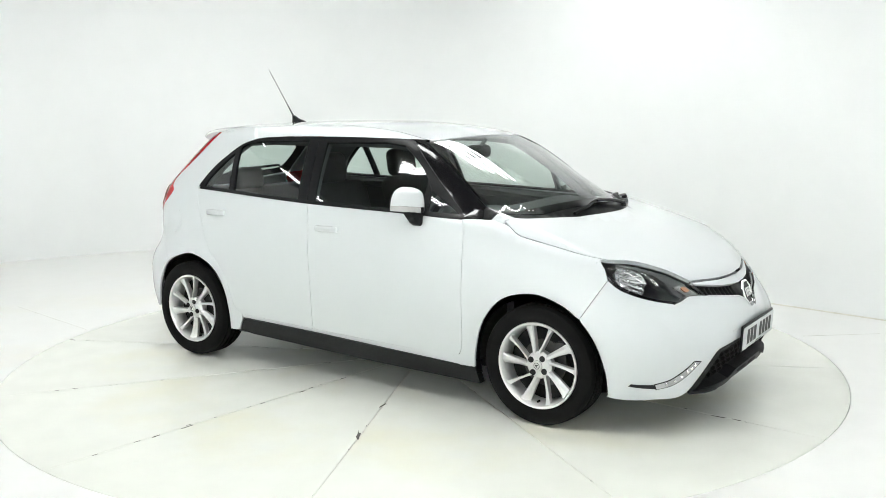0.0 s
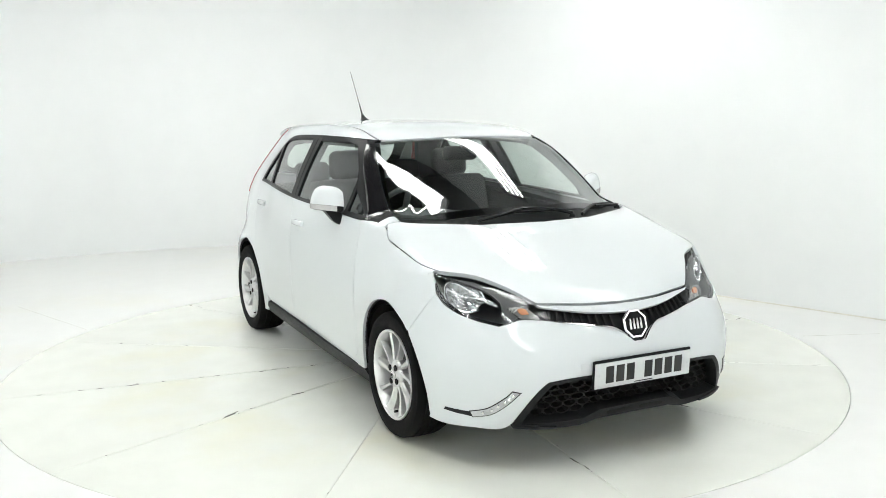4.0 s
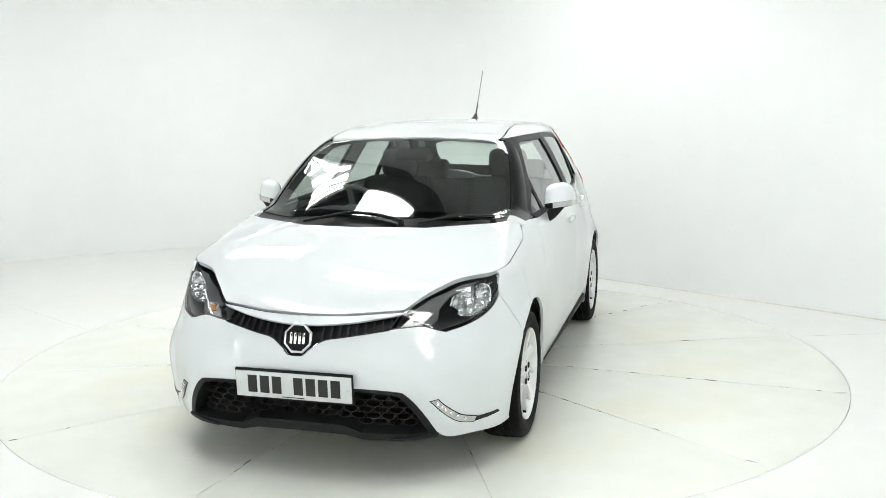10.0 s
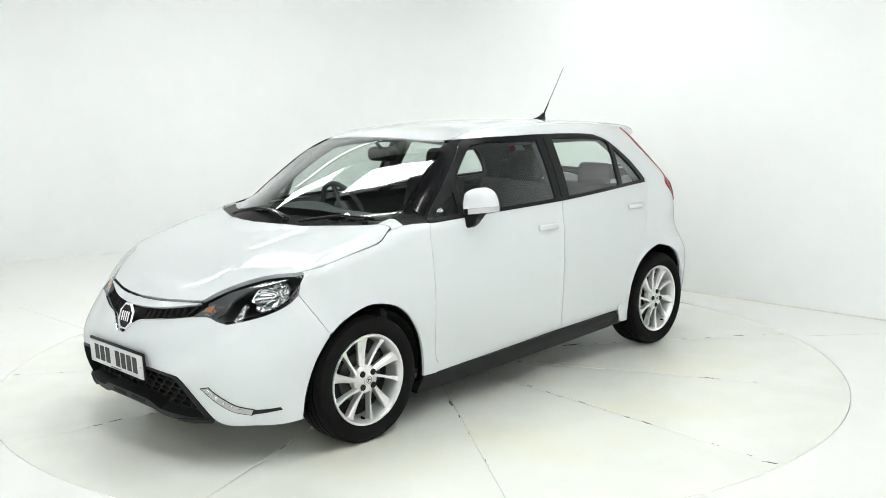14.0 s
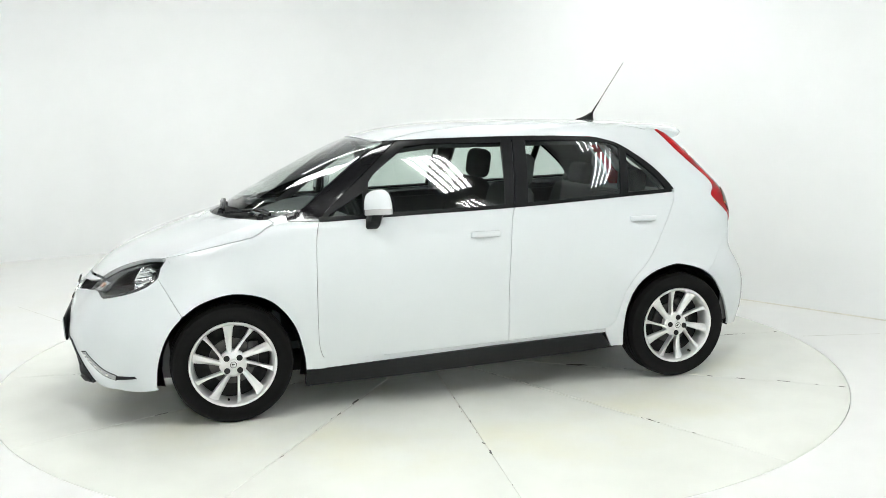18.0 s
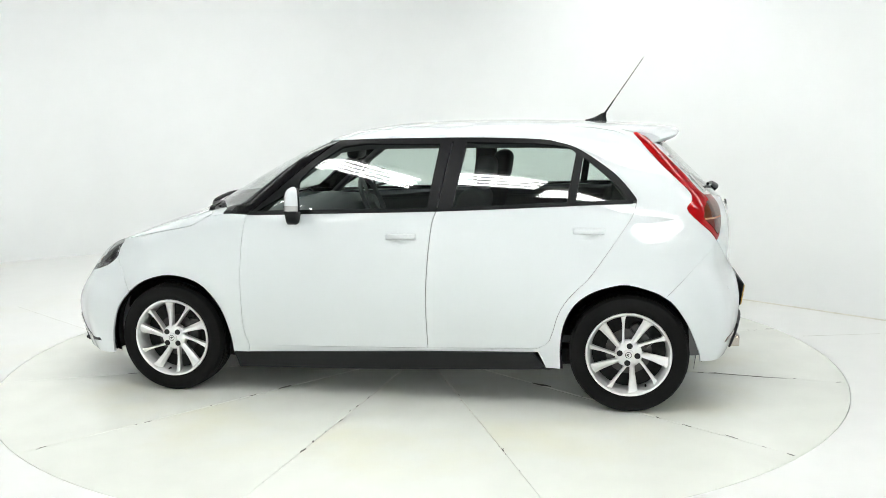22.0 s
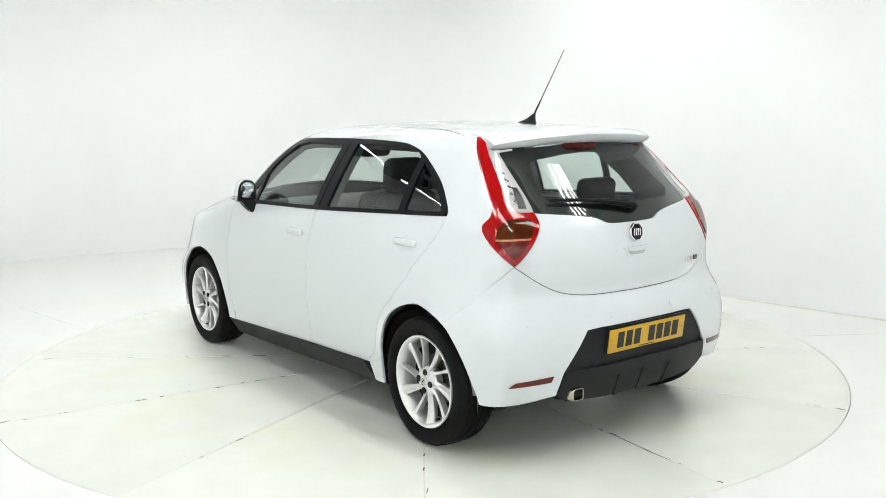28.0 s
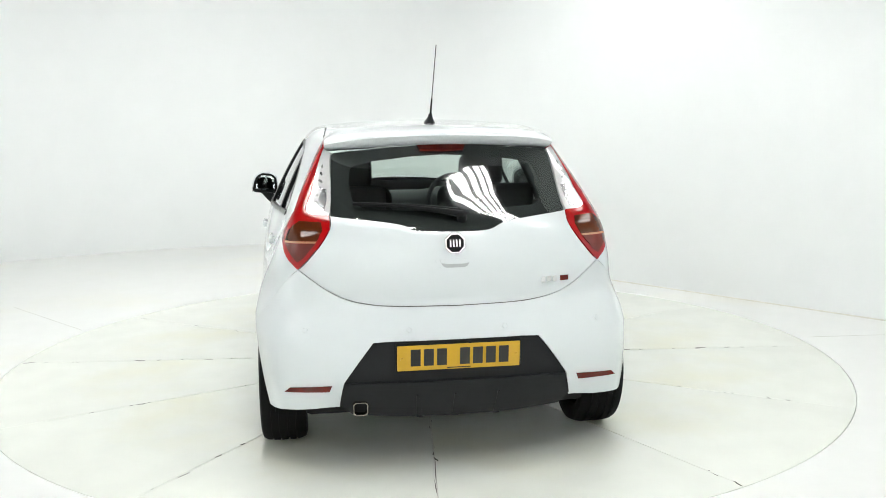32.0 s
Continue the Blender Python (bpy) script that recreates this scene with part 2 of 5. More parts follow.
def part(name, bm, material, parent, label="", smooth=True, angle=35):
    """A bmesh as one mesh object under a thing or a part."""
    bmesh.ops.recalc_face_normals(bm, faces=bm.faces)
    me = bpy.data.meshes.new(name)
    if smooth:
        for e in bm.edges:
            e.smooth = len(e.link_faces) == 2 and e.calc_face_angle(0) < radians(angle)
        for f in bm.faces:
            f.smooth = True
    bm.to_mesh(me)
    bm.free()
    me.materials.append(material)
    ob = new(name, me)
    if parent is not None:
        ob.parent = parent
    if label:
        ob["label"] = label
    return ob


def box(w, d, h, at=(0, 0, 0), bevel=0.0, segs=2, turn=None, bm=None):
    """A bevelled block, centred on its place."""
    one = bmesh.new()
    bmesh.ops.create_cube(one, size=1)
    bmesh.ops.scale(one, vec=(w, d, h), verts=one.verts)
    if bevel:
        bmesh.ops.bevel(one, geom=one.edges[:] + one.verts[:], offset=bevel, segments=segs, affect="EDGES", profile=0.5)
    m = Matrix.Translation(at) @ (turn.to_4x4() if turn is not None else Matrix())
    bmesh.ops.transform(one, matrix=m, verts=one.verts)
    if bm is None:
        return one
    me = bpy.data.meshes.new("tmp")
    one.to_mesh(me)
    one.free()
    bm.from_mesh(me)
    bpy.data.meshes.remove(me)
    return bm


def lathe(profile, n=48, axis="y"):
    """Turns (radius, along) points round an axis."""
    bm = bmesh.new()
    rings = []
    for r, s in profile:
        ring = []
        for i in range(n):
            a = 2 * math.pi * i / n
            c, d = r * math.cos(a), r * math.sin(a)
            ring.append(bm.verts.new({"y": (c, s, d), "z": (c, d, s), "x": (s, c, d)}[axis]))
        rings.append(ring)
    for a, b in zip(rings, rings[1:]):
        for i in range(n):
            bm.faces.new((a[i], a[(i + 1) % n], b[(i + 1) % n], b[i]))
    for ring, (r, s) in ((rings[0], profile[0]), (rings[-1], profile[-1])):
        if r > 1e-4 and r < 0.06:
            bm.faces.new(ring)
    return bm


def prism(poly, depth, bevel=0.0):
    """A flat outline in x, z given a depth along y."""
    bm = bmesh.new()
    f = bm.faces.new([bm.verts.new((x, 0, z)) for x, z in poly])
    r = bmesh.ops.extrude_face_region(bm, geom=[f])
    bmesh.ops.translate(bm, vec=(0, depth, 0), verts=[v for v in r["geom"] if isinstance(v, bmesh.types.BMVert)])
    if bevel:
        bmesh.ops.bevel(bm, geom=bm.edges[:], offset=bevel, segments=2, affect="EDGES", profile=0.5)
    return bm


def tube(points, radius, n=8, taper=1.0):
    bm = bmesh.new()
    pts = [Vector(p) for p in points]
    rings = []
    for i, p in enumerate(pts):
        d = (pts[min(i + 1, len(pts) - 1)] - pts[max(i - 1, 0)]).normalized()
        q = d.to_track_quat("Z", "Y")
        r = radius * (1 + (taper - 1) * i / max(len(pts) - 1, 1))
        rings.append([bm.verts.new(p + q @ Vector((r * math.cos(2 * math.pi * k / n), r * math.sin(2 * math.pi * k / n), 0))) for k in range(n)])
    for a, b in zip(rings, rings[1:]):
        for k in range(n):
            bm.faces.new((a[k], a[(k + 1) % n], b[(k + 1) % n], b[k]))
    bm.faces.new(rings[0])
    bm.faces.new(rings[-1])
    return bm


def spline(pts, n=6):
    """A rounded line through the points."""
    p = [np.array(q, float) for q in pts]
    out = []
    for i in range(len(p) - 1):
        a, b, c, d = p[max(i - 1, 0)], p[i], p[i + 1], p[min(i + 2, len(p) - 1)]
        for k in range(n):
            u = k / n
            out.append(tuple(0.5 * (2 * b + (c - a) * u + (2 * a - 5 * b + 4 * c - d) * u * u + (3 * b - a - 3 * c + d) * u ** 3)))
    out.append(tuple(p[-1]))
    return out


DEG = 0.0148          # metres of skin to a degree of turn at the car's ends
NOSE_AXIS, TAIL_AXIS, ROLL_Z = 1.15, -1.1, 0.9


def rays(mode, u, v):
    o, z = np.zeros((len(u), 3)), np.zeros(len(u))
    if mode == "side":
        o[:, 0], o[:, 1], o[:, 2] = u, 1.2, v
        d = np.tile([0.0, -1, 0], (len(u), 1))
    elif mode == "top":
        o[:, 0], o[:, 1], o[:, 2] = u, v, 1.75
        d = np.tile([0.0, 0, -1], (len(u), 1))
    elif mode == "roll":
        a = np.radians(v)
        d = np.stack([z, -np.cos(a), -np.sin(a)], 1)
        o[:, 0], o[:, 2] = u, ROLL_Z
        o = o - d * 1.1
    else:
        a = np.radians(u / DEG)
        s = 1 if mode == "nose" else -1
        d = np.stack([-s * np.cos(a), -np.sin(a), z], 1)
        o[:, 0], o[:, 2] = NOSE_AXIS if s > 0 else TAIL_AXIS, v
        o = o - d * 1.25
    return o, d


def skin(mode, pts, off=0.0):
    """The places and outward normals of the car's skin met along the projection."""
    p = np.array(pts, float)
    o, d = rays(mode, p[:, 0], p[:, 1])
    s = np.linspace(0, 1.15, 47)
    f = body(*(o[:, None] + s[:, None] * d[:, None]).reshape(-1, 3).T).reshape(len(p), -1)
    hit = f < 0
    i = np.where(hit.any(1), hit.argmax(1), f.argmin(1))
    a, b = s[np.maximum(i - 1, 0)], s[i]
    for _ in range(16):
        m = (a + b) / 2
        inside = body(*(o + m[:, None] * d).T) < 0
        a, b = np.where(inside, a, m), np.where(inside, m, b)
    q = o + b[:, None] * d
    h = 0.004
    g = np.stack([body(*(q + np.eye(3)[k] * h).T) - body(*(q - np.eye(3)[k] * h).T) for k in range(3)], 1)
    g /= np.linalg.norm(g, axis=1)[:, None] + 1e-12
    return q + g * off, g


def shrink(poly, gap):
    if not gap:
        return poly
    p = np.array(poly, float)
    area = 0.5 * np.sum(p[:, 0] * np.roll(p[:, 1], -1) - np.roll(p[:, 0], -1) * p[:, 1])
    out = []
    for i in range(len(p)):
        e1, e2 = p[i] - p[i - 1], p[(i + 1) % len(p)] - p[i]
        n1, n2 = np.array([-e1[1], e1[0]]) / (np.linalg.norm(e1) + 1e-9), np.array([-e2[1], e2[0]]) / (np.linalg.norm(e2) + 1e-9)
        n = n1 + n2
        n = n / max(np.dot(n, n) / 2, 0.5)
        out.append(p[i] + n * gap * np.sign(area))
    return [tuple(q) for q in out]


def patch(poly, cell):
    """A flat outline cut into small cells: points, faces."""
    clean = [poly[i] for i in range(len(poly)) if math.dist(poly[i], poly[i - 1]) > 1e-4]
    bm = bmesh.new()
    bm.faces.new([bm.verts.new((a, b, 0)) for a, b in clean])
    p = np.array(clean)
    for k in (0, 1):
        lo, hi = p[:, k].min(), p[:, k].max()
        n = max(int((hi - lo) / cell), 1)
        for i in range(1, n):
            at, no = [0, 0, 0], [0, 0, 0]
            at[k], no[k] = lo + (hi - lo) * i / n, 1
            bmesh.ops.bisect_plane(bm, geom=bm.verts[:] + bm.edges[:] + bm.faces[:], plane_co=at, plane_no=no, dist=1e-6)
    bmesh.ops.triangulate(bm, faces=[f for f in bm.faces if len(f.verts) > 4])
    bm.verts.index_update()
    flat = [(v.co.x, v.co.y) for v in bm.verts]
    faces = [[v.index for v in f.verts] for f in bm.faces]
    rim = [(e.link_loops[0].vert.index, e.link_loops[0].link_loop_next.vert.index) for e in bm.edges if len(e.link_faces) == 1]
    bm.free()
    return flat, faces, rim


def panel(name, poly, mode, material, parent, cell=0.035, gap=0.0, depth=0.014, off=0.0, label="", side=0, solid=False):
    """A piece of the car's skin: its outline in the projection, with turned-in edges. side -1 mirrors it to the car's right."""
    flat, faces, rim = patch(shrink(poly, gap), cell)
    q, g = skin(mode, flat, off)
    if side < 0:
        q, g = q * [1, -1, 1], g * [1, -1, 1]
    f0 = faces[0]
    n0 = np.cross(q[f0[1]] - q[f0[0]], q[f0[2]] - q[f0[0]])
    if np.dot(n0, g[f0[0]]) < 0:
        faces, rim = [f[::-1] for f in faces], [(b, a) for a, b in rim]
    verts, out = list(q), [list(f) for f in faces]
    normals = [g[i] for f in faces for i in f]
    if depth:
        base = len(verts)
        ids = {}
        for a, b in rim:
            for i in (a, b):
                if i not in ids:
                    ids[i] = base + len(ids) * 2
                    verts.append(q[i])
                    verts.append(q[i] - g[i] * depth)
            n = np.cross(q[a] - q[b], -g[a])
            n = n / (np.linalg.norm(n) + 1e-12)
            out.append([ids[b], ids[a], ids[a] + 1, ids[b] + 1])
            normals += [n] * 4
        if solid:
            k = len(verts)
            verts += list(q - g * depth)
            out += [[k + i for i in f[::-1]] for f in faces]
            normals += [-g[i] for f in faces for i in f[::-1]]
    return obj(name, verts, out, material, parent, label, loop_normals=normals)


def both(name, poly, mode, material, parent, **more):
    """The same piece on the car's left and right."""
    return [panel(name, poly, mode, material, parent, side=s, **more) for s in (1, -1)]


def whole(half):
    """A half outline, from the middle outwards and back to the middle, closed by its mirror image."""
    other = [(-a, b) for a, b in half[::-1] if abs(a) > 1e-6]
    return half + other


def turns(pts):
    return [(a * DEG, b) for a, b in pts]


def as_turn(q, mode):
    s = 1 if mode == "nose" else -1
    x0 = NOSE_AXIS if s > 0 else TAIL_AXIS
    return [(math.degrees(math.atan2(abs(p[1]), s * (p[0] - x0))) * DEG, p[2]) for p in q]


# ---- the room ----
def wall_line():
    near = [(8.2, -4.4), (5.8, -1.85), (3.38, 0.755), (2.57, 1.62), (1.46, 2.81), (0.2, 4.12), (-0.75, 4.93), (-1.4, 5.16), (-2.1, 5.08),
            (-2.9, 4.88), (-3.73, 4.5), (-4.46, 4.03), (-5.6, 3.05), (-6.6, 1.8), (-7.2, 0.2)]
    return spline(near, 5) + [(-7.5, -3.0), (-7.5, -9.0), (8.2, -9.0)]


def room():
    line = wall_line()
    n, top = len(line), 4.6
    back = []
    for i, p in enumerate(line):
        a, b = np.array(line[i - 1]), np.array(line[(i + 1) % n])
        d = (b - a) / np.linalg.norm(b - a)
        back.append(np.array(p) + np.array([d[1], -d[0]]) * 0.15)
    inner = [(x, y, z) for z in (-0.2, top) for x, y in line]
    outer = [(x, y, z) for z in (-0.2, top) for x, y in back]
    verts, faces = inner + outer, []
    for i in range(n):
        j = (i + 1) % n
        faces.append([j, i, n + i, n + j])
        faces.append([2 * n + i, 2 * n + j, 3 * n + j, 3 * n + i])
        faces.append([n + j, n + i, 3 * n + i, 3 * n + j])
    w = obj("wall_curved", verts, faces, WALL_PAINT, smooth=True)
    for f in w.data.polygons:
        f.use_smooth = f.index % 3 == 0 and f.index // 3 < n - 4
    tagged(w, "seamless white painted studio wall with a rounded corner", "wall", kind="structure")
    # a thin yellowed edge where the floor paint meets the wall
    verts, faces = [], []
    for i, (x, y) in enumerate(line):
        d = np.array(back[i]) - np.array((x, y))
        d = d / np.linalg.norm(d)
        p = np.array((x, y))
        for q, z in ((p - d * 0.012, 0.0), (p - d * 0.004, 0.006), (p - d * 0.001, 0.008)):
            verts.append((q[0], q[1], z))
    for i in range(n - 1):
        if line[i][0] < 0.8:
            continue
        for k in (0, 1):
            faces.append([3 * i + k, 3 * i + 3 + k, 3 * i + 4 + k, 3 * i + 1 + k])
    tagged(obj("baseboard", verts, faces, SKIRT), "thin yellowed fillet where the white floor meets the wall", "trim", kind="structure")
    # floor with the round opening of the turntable
    ring = 160
    edge = [(RIM[0] + (RIM_R + 0.004) * math.cos(2 * math.pi * i / ring), RIM[1] + (RIM_R + 0.004) * math.sin(2 * math.pi * i / ring)) for i in range(ring)]
    far = [(9.5 * math.cos(2 * math.pi * i / ring) * 1.25, -2 + 9.5 * math.sin(2 * math.pi * i / ring) * 1.2) for i in range(ring)]
    verts = [(x, y, 0) for x, y in edge] + [(x, y, 0) for x, y in far] + [(x, y, -0.12) for x, y in edge]
    faces = [[i, ring + i, ring + (i + 1) % ring, (i + 1) % ring] for i in range(ring)] + [[2 * ring + i, i, (i + 1) % ring, 2 * ring + (i + 1) % ring] for i in range(ring)]
    tagged(obj("floor", verts, faces, FLOOR_PAINT), "glossy white painted studio floor, scuffed and slightly yellowed", "floor", kind="structure")
    # hairline joints in the floor paint outside the turntable
    for a, b in (((2.30, -1.55), (3.1, -2.15)), ((-2.45, 0.90), (-3.3, 1.75)), ((2.60, 0.35), (3.15, 0.38))):
        d = (Vector(b) - Vector(a)).normalized()
        side = Vector((-d.y, d.x)) * 0.0014
        pts = [Vector(a) - side, Vector(b) - side, Vector(b) + side, Vector(a) + side]
        verts = [(p.x, p.y, z) for z in (-0.002, 0.0006) for p in pts]
        tagged(obj("trim_floor_joint", verts, [[4, 5, 6, 7]] + [[k, (k + 1) % 4, 4 + (k + 1) % 4, 4 + k] for k in range(4)], SEAM), "hairline joint in the white floor paint", "floor joint", kind="structure")
    pit = [(x, y, -0.12) for x, y in edge]
    obj_pit = obj("ground", pit, [list(range(ring))], GAP)
    tagged(obj_pit, "dark pit below the turntable", "ground", kind="structure")


def turntable():
    """Twelve painted wedge plates round a common centre, chipped along their seams."""
    root = new("turntable")
    root.location = (RIM[0], RIM[1], 0)
    n, half = 14, math.pi / 12
    g = 0.0005
    arc = [(RIM_R, half * (2 * i / n - 1)) for i in range(n + 1)]
    top = [(0.03, 0.0)] + [(r * math.cos(a), r * math.sin(a)) for r, a in arc]
    verts, faces = [], []
    for inset, z in ((0.0, -0.05), (0.0, -0.002), (0.0005, 0.0)):
        for x, y in top:
            r, a = math.hypot(x, y), math.atan2(y, x)
            lim = half - math.asin(min((g + inset) / max(r, 0.02), 1))
            a = max(-lim, min(lim, a))
            r = r - (inset if r > 1 else -inset * 3)
            verts.append((r * math.cos(a), r * math.sin(a), z))
    m = len(top)
    for k in (0, 1):
        faces += [[k * m + i, k * m + (i + 1) % m, (k + 1) * m + (i + 1) % m, (k + 1) * m + i] for i in range(m)]
    faces.append([2 * m + i for i in range(m)])
    first = obj("deck_plate", verts, faces, DECK_PAINT, root)
    for k in range(12):
        o = first if k == 0 else new("deck_plate", first.data)
        o.parent = root
        o.rotation_euler = (0, 0, radians(9.0 + 30 * k))
    disc = [((RIM_R - 0.012) * math.cos(2 * math.pi * i / 96), (RIM_R - 0.012) * math.sin(2 * math.pi * i / 96), -0.0035) for i in range(96)]
    obj("deck_base", disc, [list(range(96))], SEAM, root)
    rnd = random.Random(5)
    shapes = []
    for k in range(6):
        pts = [((0.010 + 0.016 * rnd.random()) * math.cos(a) * (2.2 if k % 2 else 1.2), (0.003 + 0.006 * rnd.random()) * math.sin(a)) for a in [2 * math.pi * i / 9 for i in range(9)]]
        vs = [(x, y, 0.0) for x, y in pts] + [(x * 0.9, y * 0.8, 0.0015) for x, y in pts]
        fs = [[i, (i + 1) % 9, 9 + (i + 1) % 9, 9 + i] for i in range(9)] + [[9 + i for i in range(9)]]
        shapes.append(obj("paint_chip", vs, fs, FLOOR_CHIP, root))
    # worn spots on the seams: seam angle, distance from the centre, length and breadth
    worn = [(144, 1.00, 2.6, 2.2), (54, 1.05, 1.4, 1.2), (84, 1.67, 0.8, 0.8), (84, 1.79, 1.0, 0.9), (144, 2.49, 0.8, 0.7), (84, 2.48, 0.8, 0.7), (144, 1.95, 0.8, 0.6),
            (174, 1.80, 1.0, 0.8), (174, 1.92, 4.5, 0.35), (174, 2.10, 3.5, 0.3), (174, 2.48, 0.8, 0.7), (144, 1.78, 0.9, 0.8), (114, 1.78, 0.6, 0.5), (294, 1.55, 1.5, 1.5),
            (264, 1.04, 0.8, 0.6), (294, 1.08, 1.2, 0.8), (264, 1.97, 0.9, 0.7), (264, 1.79, 1.2, 0.6), (204, 2.49, 0.9, 0.7), (354, 2.00, 1.2, 0.7), (324, 2.48, 0.8, 0.6)]
    for k in range(12):
        for j in range(rnd.choice((5, 8, 10))):
            f = 0.14 + 0.5 * rnd.random() ** 3
            worn.append((24 + 30 * k, 0.6 + 1.85 * rnd.random(), f * (1 + rnd.random()), f * 0.7))
    for count, (turn, r, long, broad) in enumerate(worn):
        o = shapes[count] if count < 6 else new("paint_chip", shapes[rnd.randrange(6)].data)
        o.parent = root
        a = radians(turn)
        w = rnd.gauss(0, 0.004)
        o.location = (r * math.cos(a) - w * math.sin(a), r * math.sin(a) + w * math.cos(a), 0.0002)
        o.rotation_euler = (0, 0, a + rnd.gauss(0, 0.3 if broad > 0.65 else 0.03))
        o.scale = (long, broad, 1)
    return tagged(root, "round white turntable flush with the floor, chipped along its seams", "turntable")


def ceiling():
    """Ribbed sheets, pale over the far side, dark over the near side."""
    c = math.cos(radians(45))
    for sheet, lo, hi in ((ROOF_DARK, -13.0, 0.9), (ROOF_SHEET, 0.9, 13.0)):
        verts, faces = [], []
        n = max(int((hi - lo) / 0.80), 1)
        w = (hi - lo) / n
        for i in range(n):
            for ds, z in ((0, 5.4), (w * 0.92, 5.4), (w * 0.935, 5.32), (w * 0.985, 5.32), (w, 5.4)):
                for t in (-14, 14):
                    verts.append(((lo + i * w + ds) * c - t * c, (lo + i * w + ds) * c + t * c, z))
        for i in range(len(verts) // 2 - 1):
            faces.append([2 * i, 2 * i + 1, 2 * i + 3, 2 * i + 2])
        tagged(obj("ceiling", verts, faces, sheet), "pale grey ribbed metal roof sheeting" if sheet is ROOF_SHEET else "dark near side of the roof", "ceiling", kind="structure")


def light_bank(x, y, z, turn, length, count, r, space, tilt=None):
    root = new("light_bank")
    root.matrix_basis = pose(x, y, z, 0, 0, turn) @ pose(0, 0, 0, tilt or 0)
    wide = space * count
    part("tray", box(length + 0.1, wide + 0.06, 0.04, (0, 0, 0.085), 0.01), TRAY, root, "grey enamelled tray")
    for s in (1, -1):
        part("tray_side", box(length + 0.1, 0.012, 0.06, (0, s * (wide / 2 + 0.028), 0.05), 0.003), TRAY, root)
        part("tray_end", box(0.012, wide + 0.06, 0.06, (s * (length / 2 + 0.048), 0, 0.05), 0.003), TRAY, root)
    for i in range(count):
        o = part("tube", lathe([(0.0001, -length / 2), (r, -length / 2), (r, length / 2), (0.0001, length / 2)], 14, "x"), SOFT_TUBE if tilt is None else TUBE, root, "lit fluorescent tube")
        o.location = (0, (i - (count - 1) / 2) * space, 0)
    return tagged(root, "hanging bank of lit white fluorescent tubes, mirrored in the car or added unseen", "ceiling light", "light banks over the studio")


RIM, RIM_R = (0.01, 0.075), 2.528


# ---- the car ----
BELT = [(0.955, 1.003), (0.796, 1.003), (0.351, 1.018), (-0.26, 1.036), (-0.733, 1.055), (-1.269, 1.077)]
DLO_TOP = [(-1.290, 1.088), (-1.262, 1.128), (-1.18, 1.216), (-1.06, 1.302), (-0.96, 1.358), (-0.84, 1.391), (-0.6, 1.404), (-0.295, 1.407), (0.1, 1.402), (0.3, 1.396), (0.40, 1.390)]
GAP_FRONT = [(0.800, 0.999), (0.819, 0.905), (0.829, 0.671), (0.828, 0.426), (0.818, 0.335), (0.797, 0.292), (0.755, 0.277)]
GAP_MID = [(-0.26, 1.033), (-0.237, 0.948), (-0.215, 0.712), (-0.208, 0.529), (-0.214, 0.302)]
GAP_REAR = [(-1.287, 1.072), (-1.262, 0.996), (-1.156, 0.838), (-1.056, 0.699), (-0.964, 0.605), (-0.905, 0.513), (-0.872, 0.404), (-0.848, 0.354), (-0.795, 0.322)]
ARCH_FRONT = [(0.894, 0.240), (0.904, 0.334), (0.954, 0.491), (1.065, 0.618), (1.224, 0.664), (1.357, 0.645), (1.464, 0.591), (1.564, 0.483), (1.618, 0.34), (1.632, 0.214)]
ARCH_REAR = [(-0.913, 0.216), (-0.911, 0.323), (-0.928, 0.45), (-0.98, 0.556), (-1.065, 0.625), (-1.178, 0.664), (-1.272, 0.669), (-1.438, 0.612), (-1.542, 0.486), (-1.605, 0.34), (-1.618, 0.284)]
BONNET_SIDE = [(1.560, 0.847), (1.354, 0.889), (1.178, 0.922), (1.12, 0.938), (1.065, 0.972)]
BONNET_LEAD = [(0, 0.700), (12.4, 0.704), (21.2, 0.711), (30, 0.718)]
LAMP_TOP = [(30, 0.718), (38.5, 0.778), (49.5, 0.824), (61.3, 0.845)]
LAMP_OUT = [(61.3, 0.845), (63.6, 0.831), (61.2, 0.78), (57.4, 0.72), (52.4, 0.683), (46.4, 0.657), (39.9, 0.636)]
LAMP_LOW = [(39.9, 0.636), (37.2, 0.646), (34.1, 0.660), (29.9, 0.656), (25.2, 0.648)]
GRILLE_TOP = [(0, 0.662), (5.8, 0.664), (13.3, 0.672), (20.3, 0.684), (28.5, 0.702)]
GRILLE_LOW = [(0, 0.546), (2.2, 0.549), (4.3, 0.580), (7.8, 0.610), (12.7, 0.622), (25.2, 0.648)]
MOUTH = [(0, 0.425), (18.4, 0.423), (25.8, 0.415), (28.1, 0.400), (31.5, 0.336), (36.3, 0.218)]
LAMP_REAR_OUT = [(72, 1.424), (63.0, 1.267), (56.2, 1.142), (55.8, 1.09), (58.0, 1.027), (48.1, 0.880)]
LAMP_REAR_IN = [(48.1, 0.880), (45.8, 0.913), (42.2, 0.99), (40.8, 1.055), (42.6, 1.104)]
HATCH_LOW = [(48.1, 0.880), (40.5, 0.798), (34.1, 0.753), (27, 0.733), (19.5, 0.726), (5.6, 0.722), (0, 0.721)]
GLASS_REAR_LOW = [(42.6, 1.104), (26.6, 1.083), (18.2, 1.066), (12.3, 1.040), (0, 1.037)]
DIFFUSER = [(0, 0.588), (20, 0.588), (25.6, 0.584), (29.5, 0.50), (33.6, 0.41), (35.9, 0.300)]


def between(curve, n=5):
    return spline(curve, n)


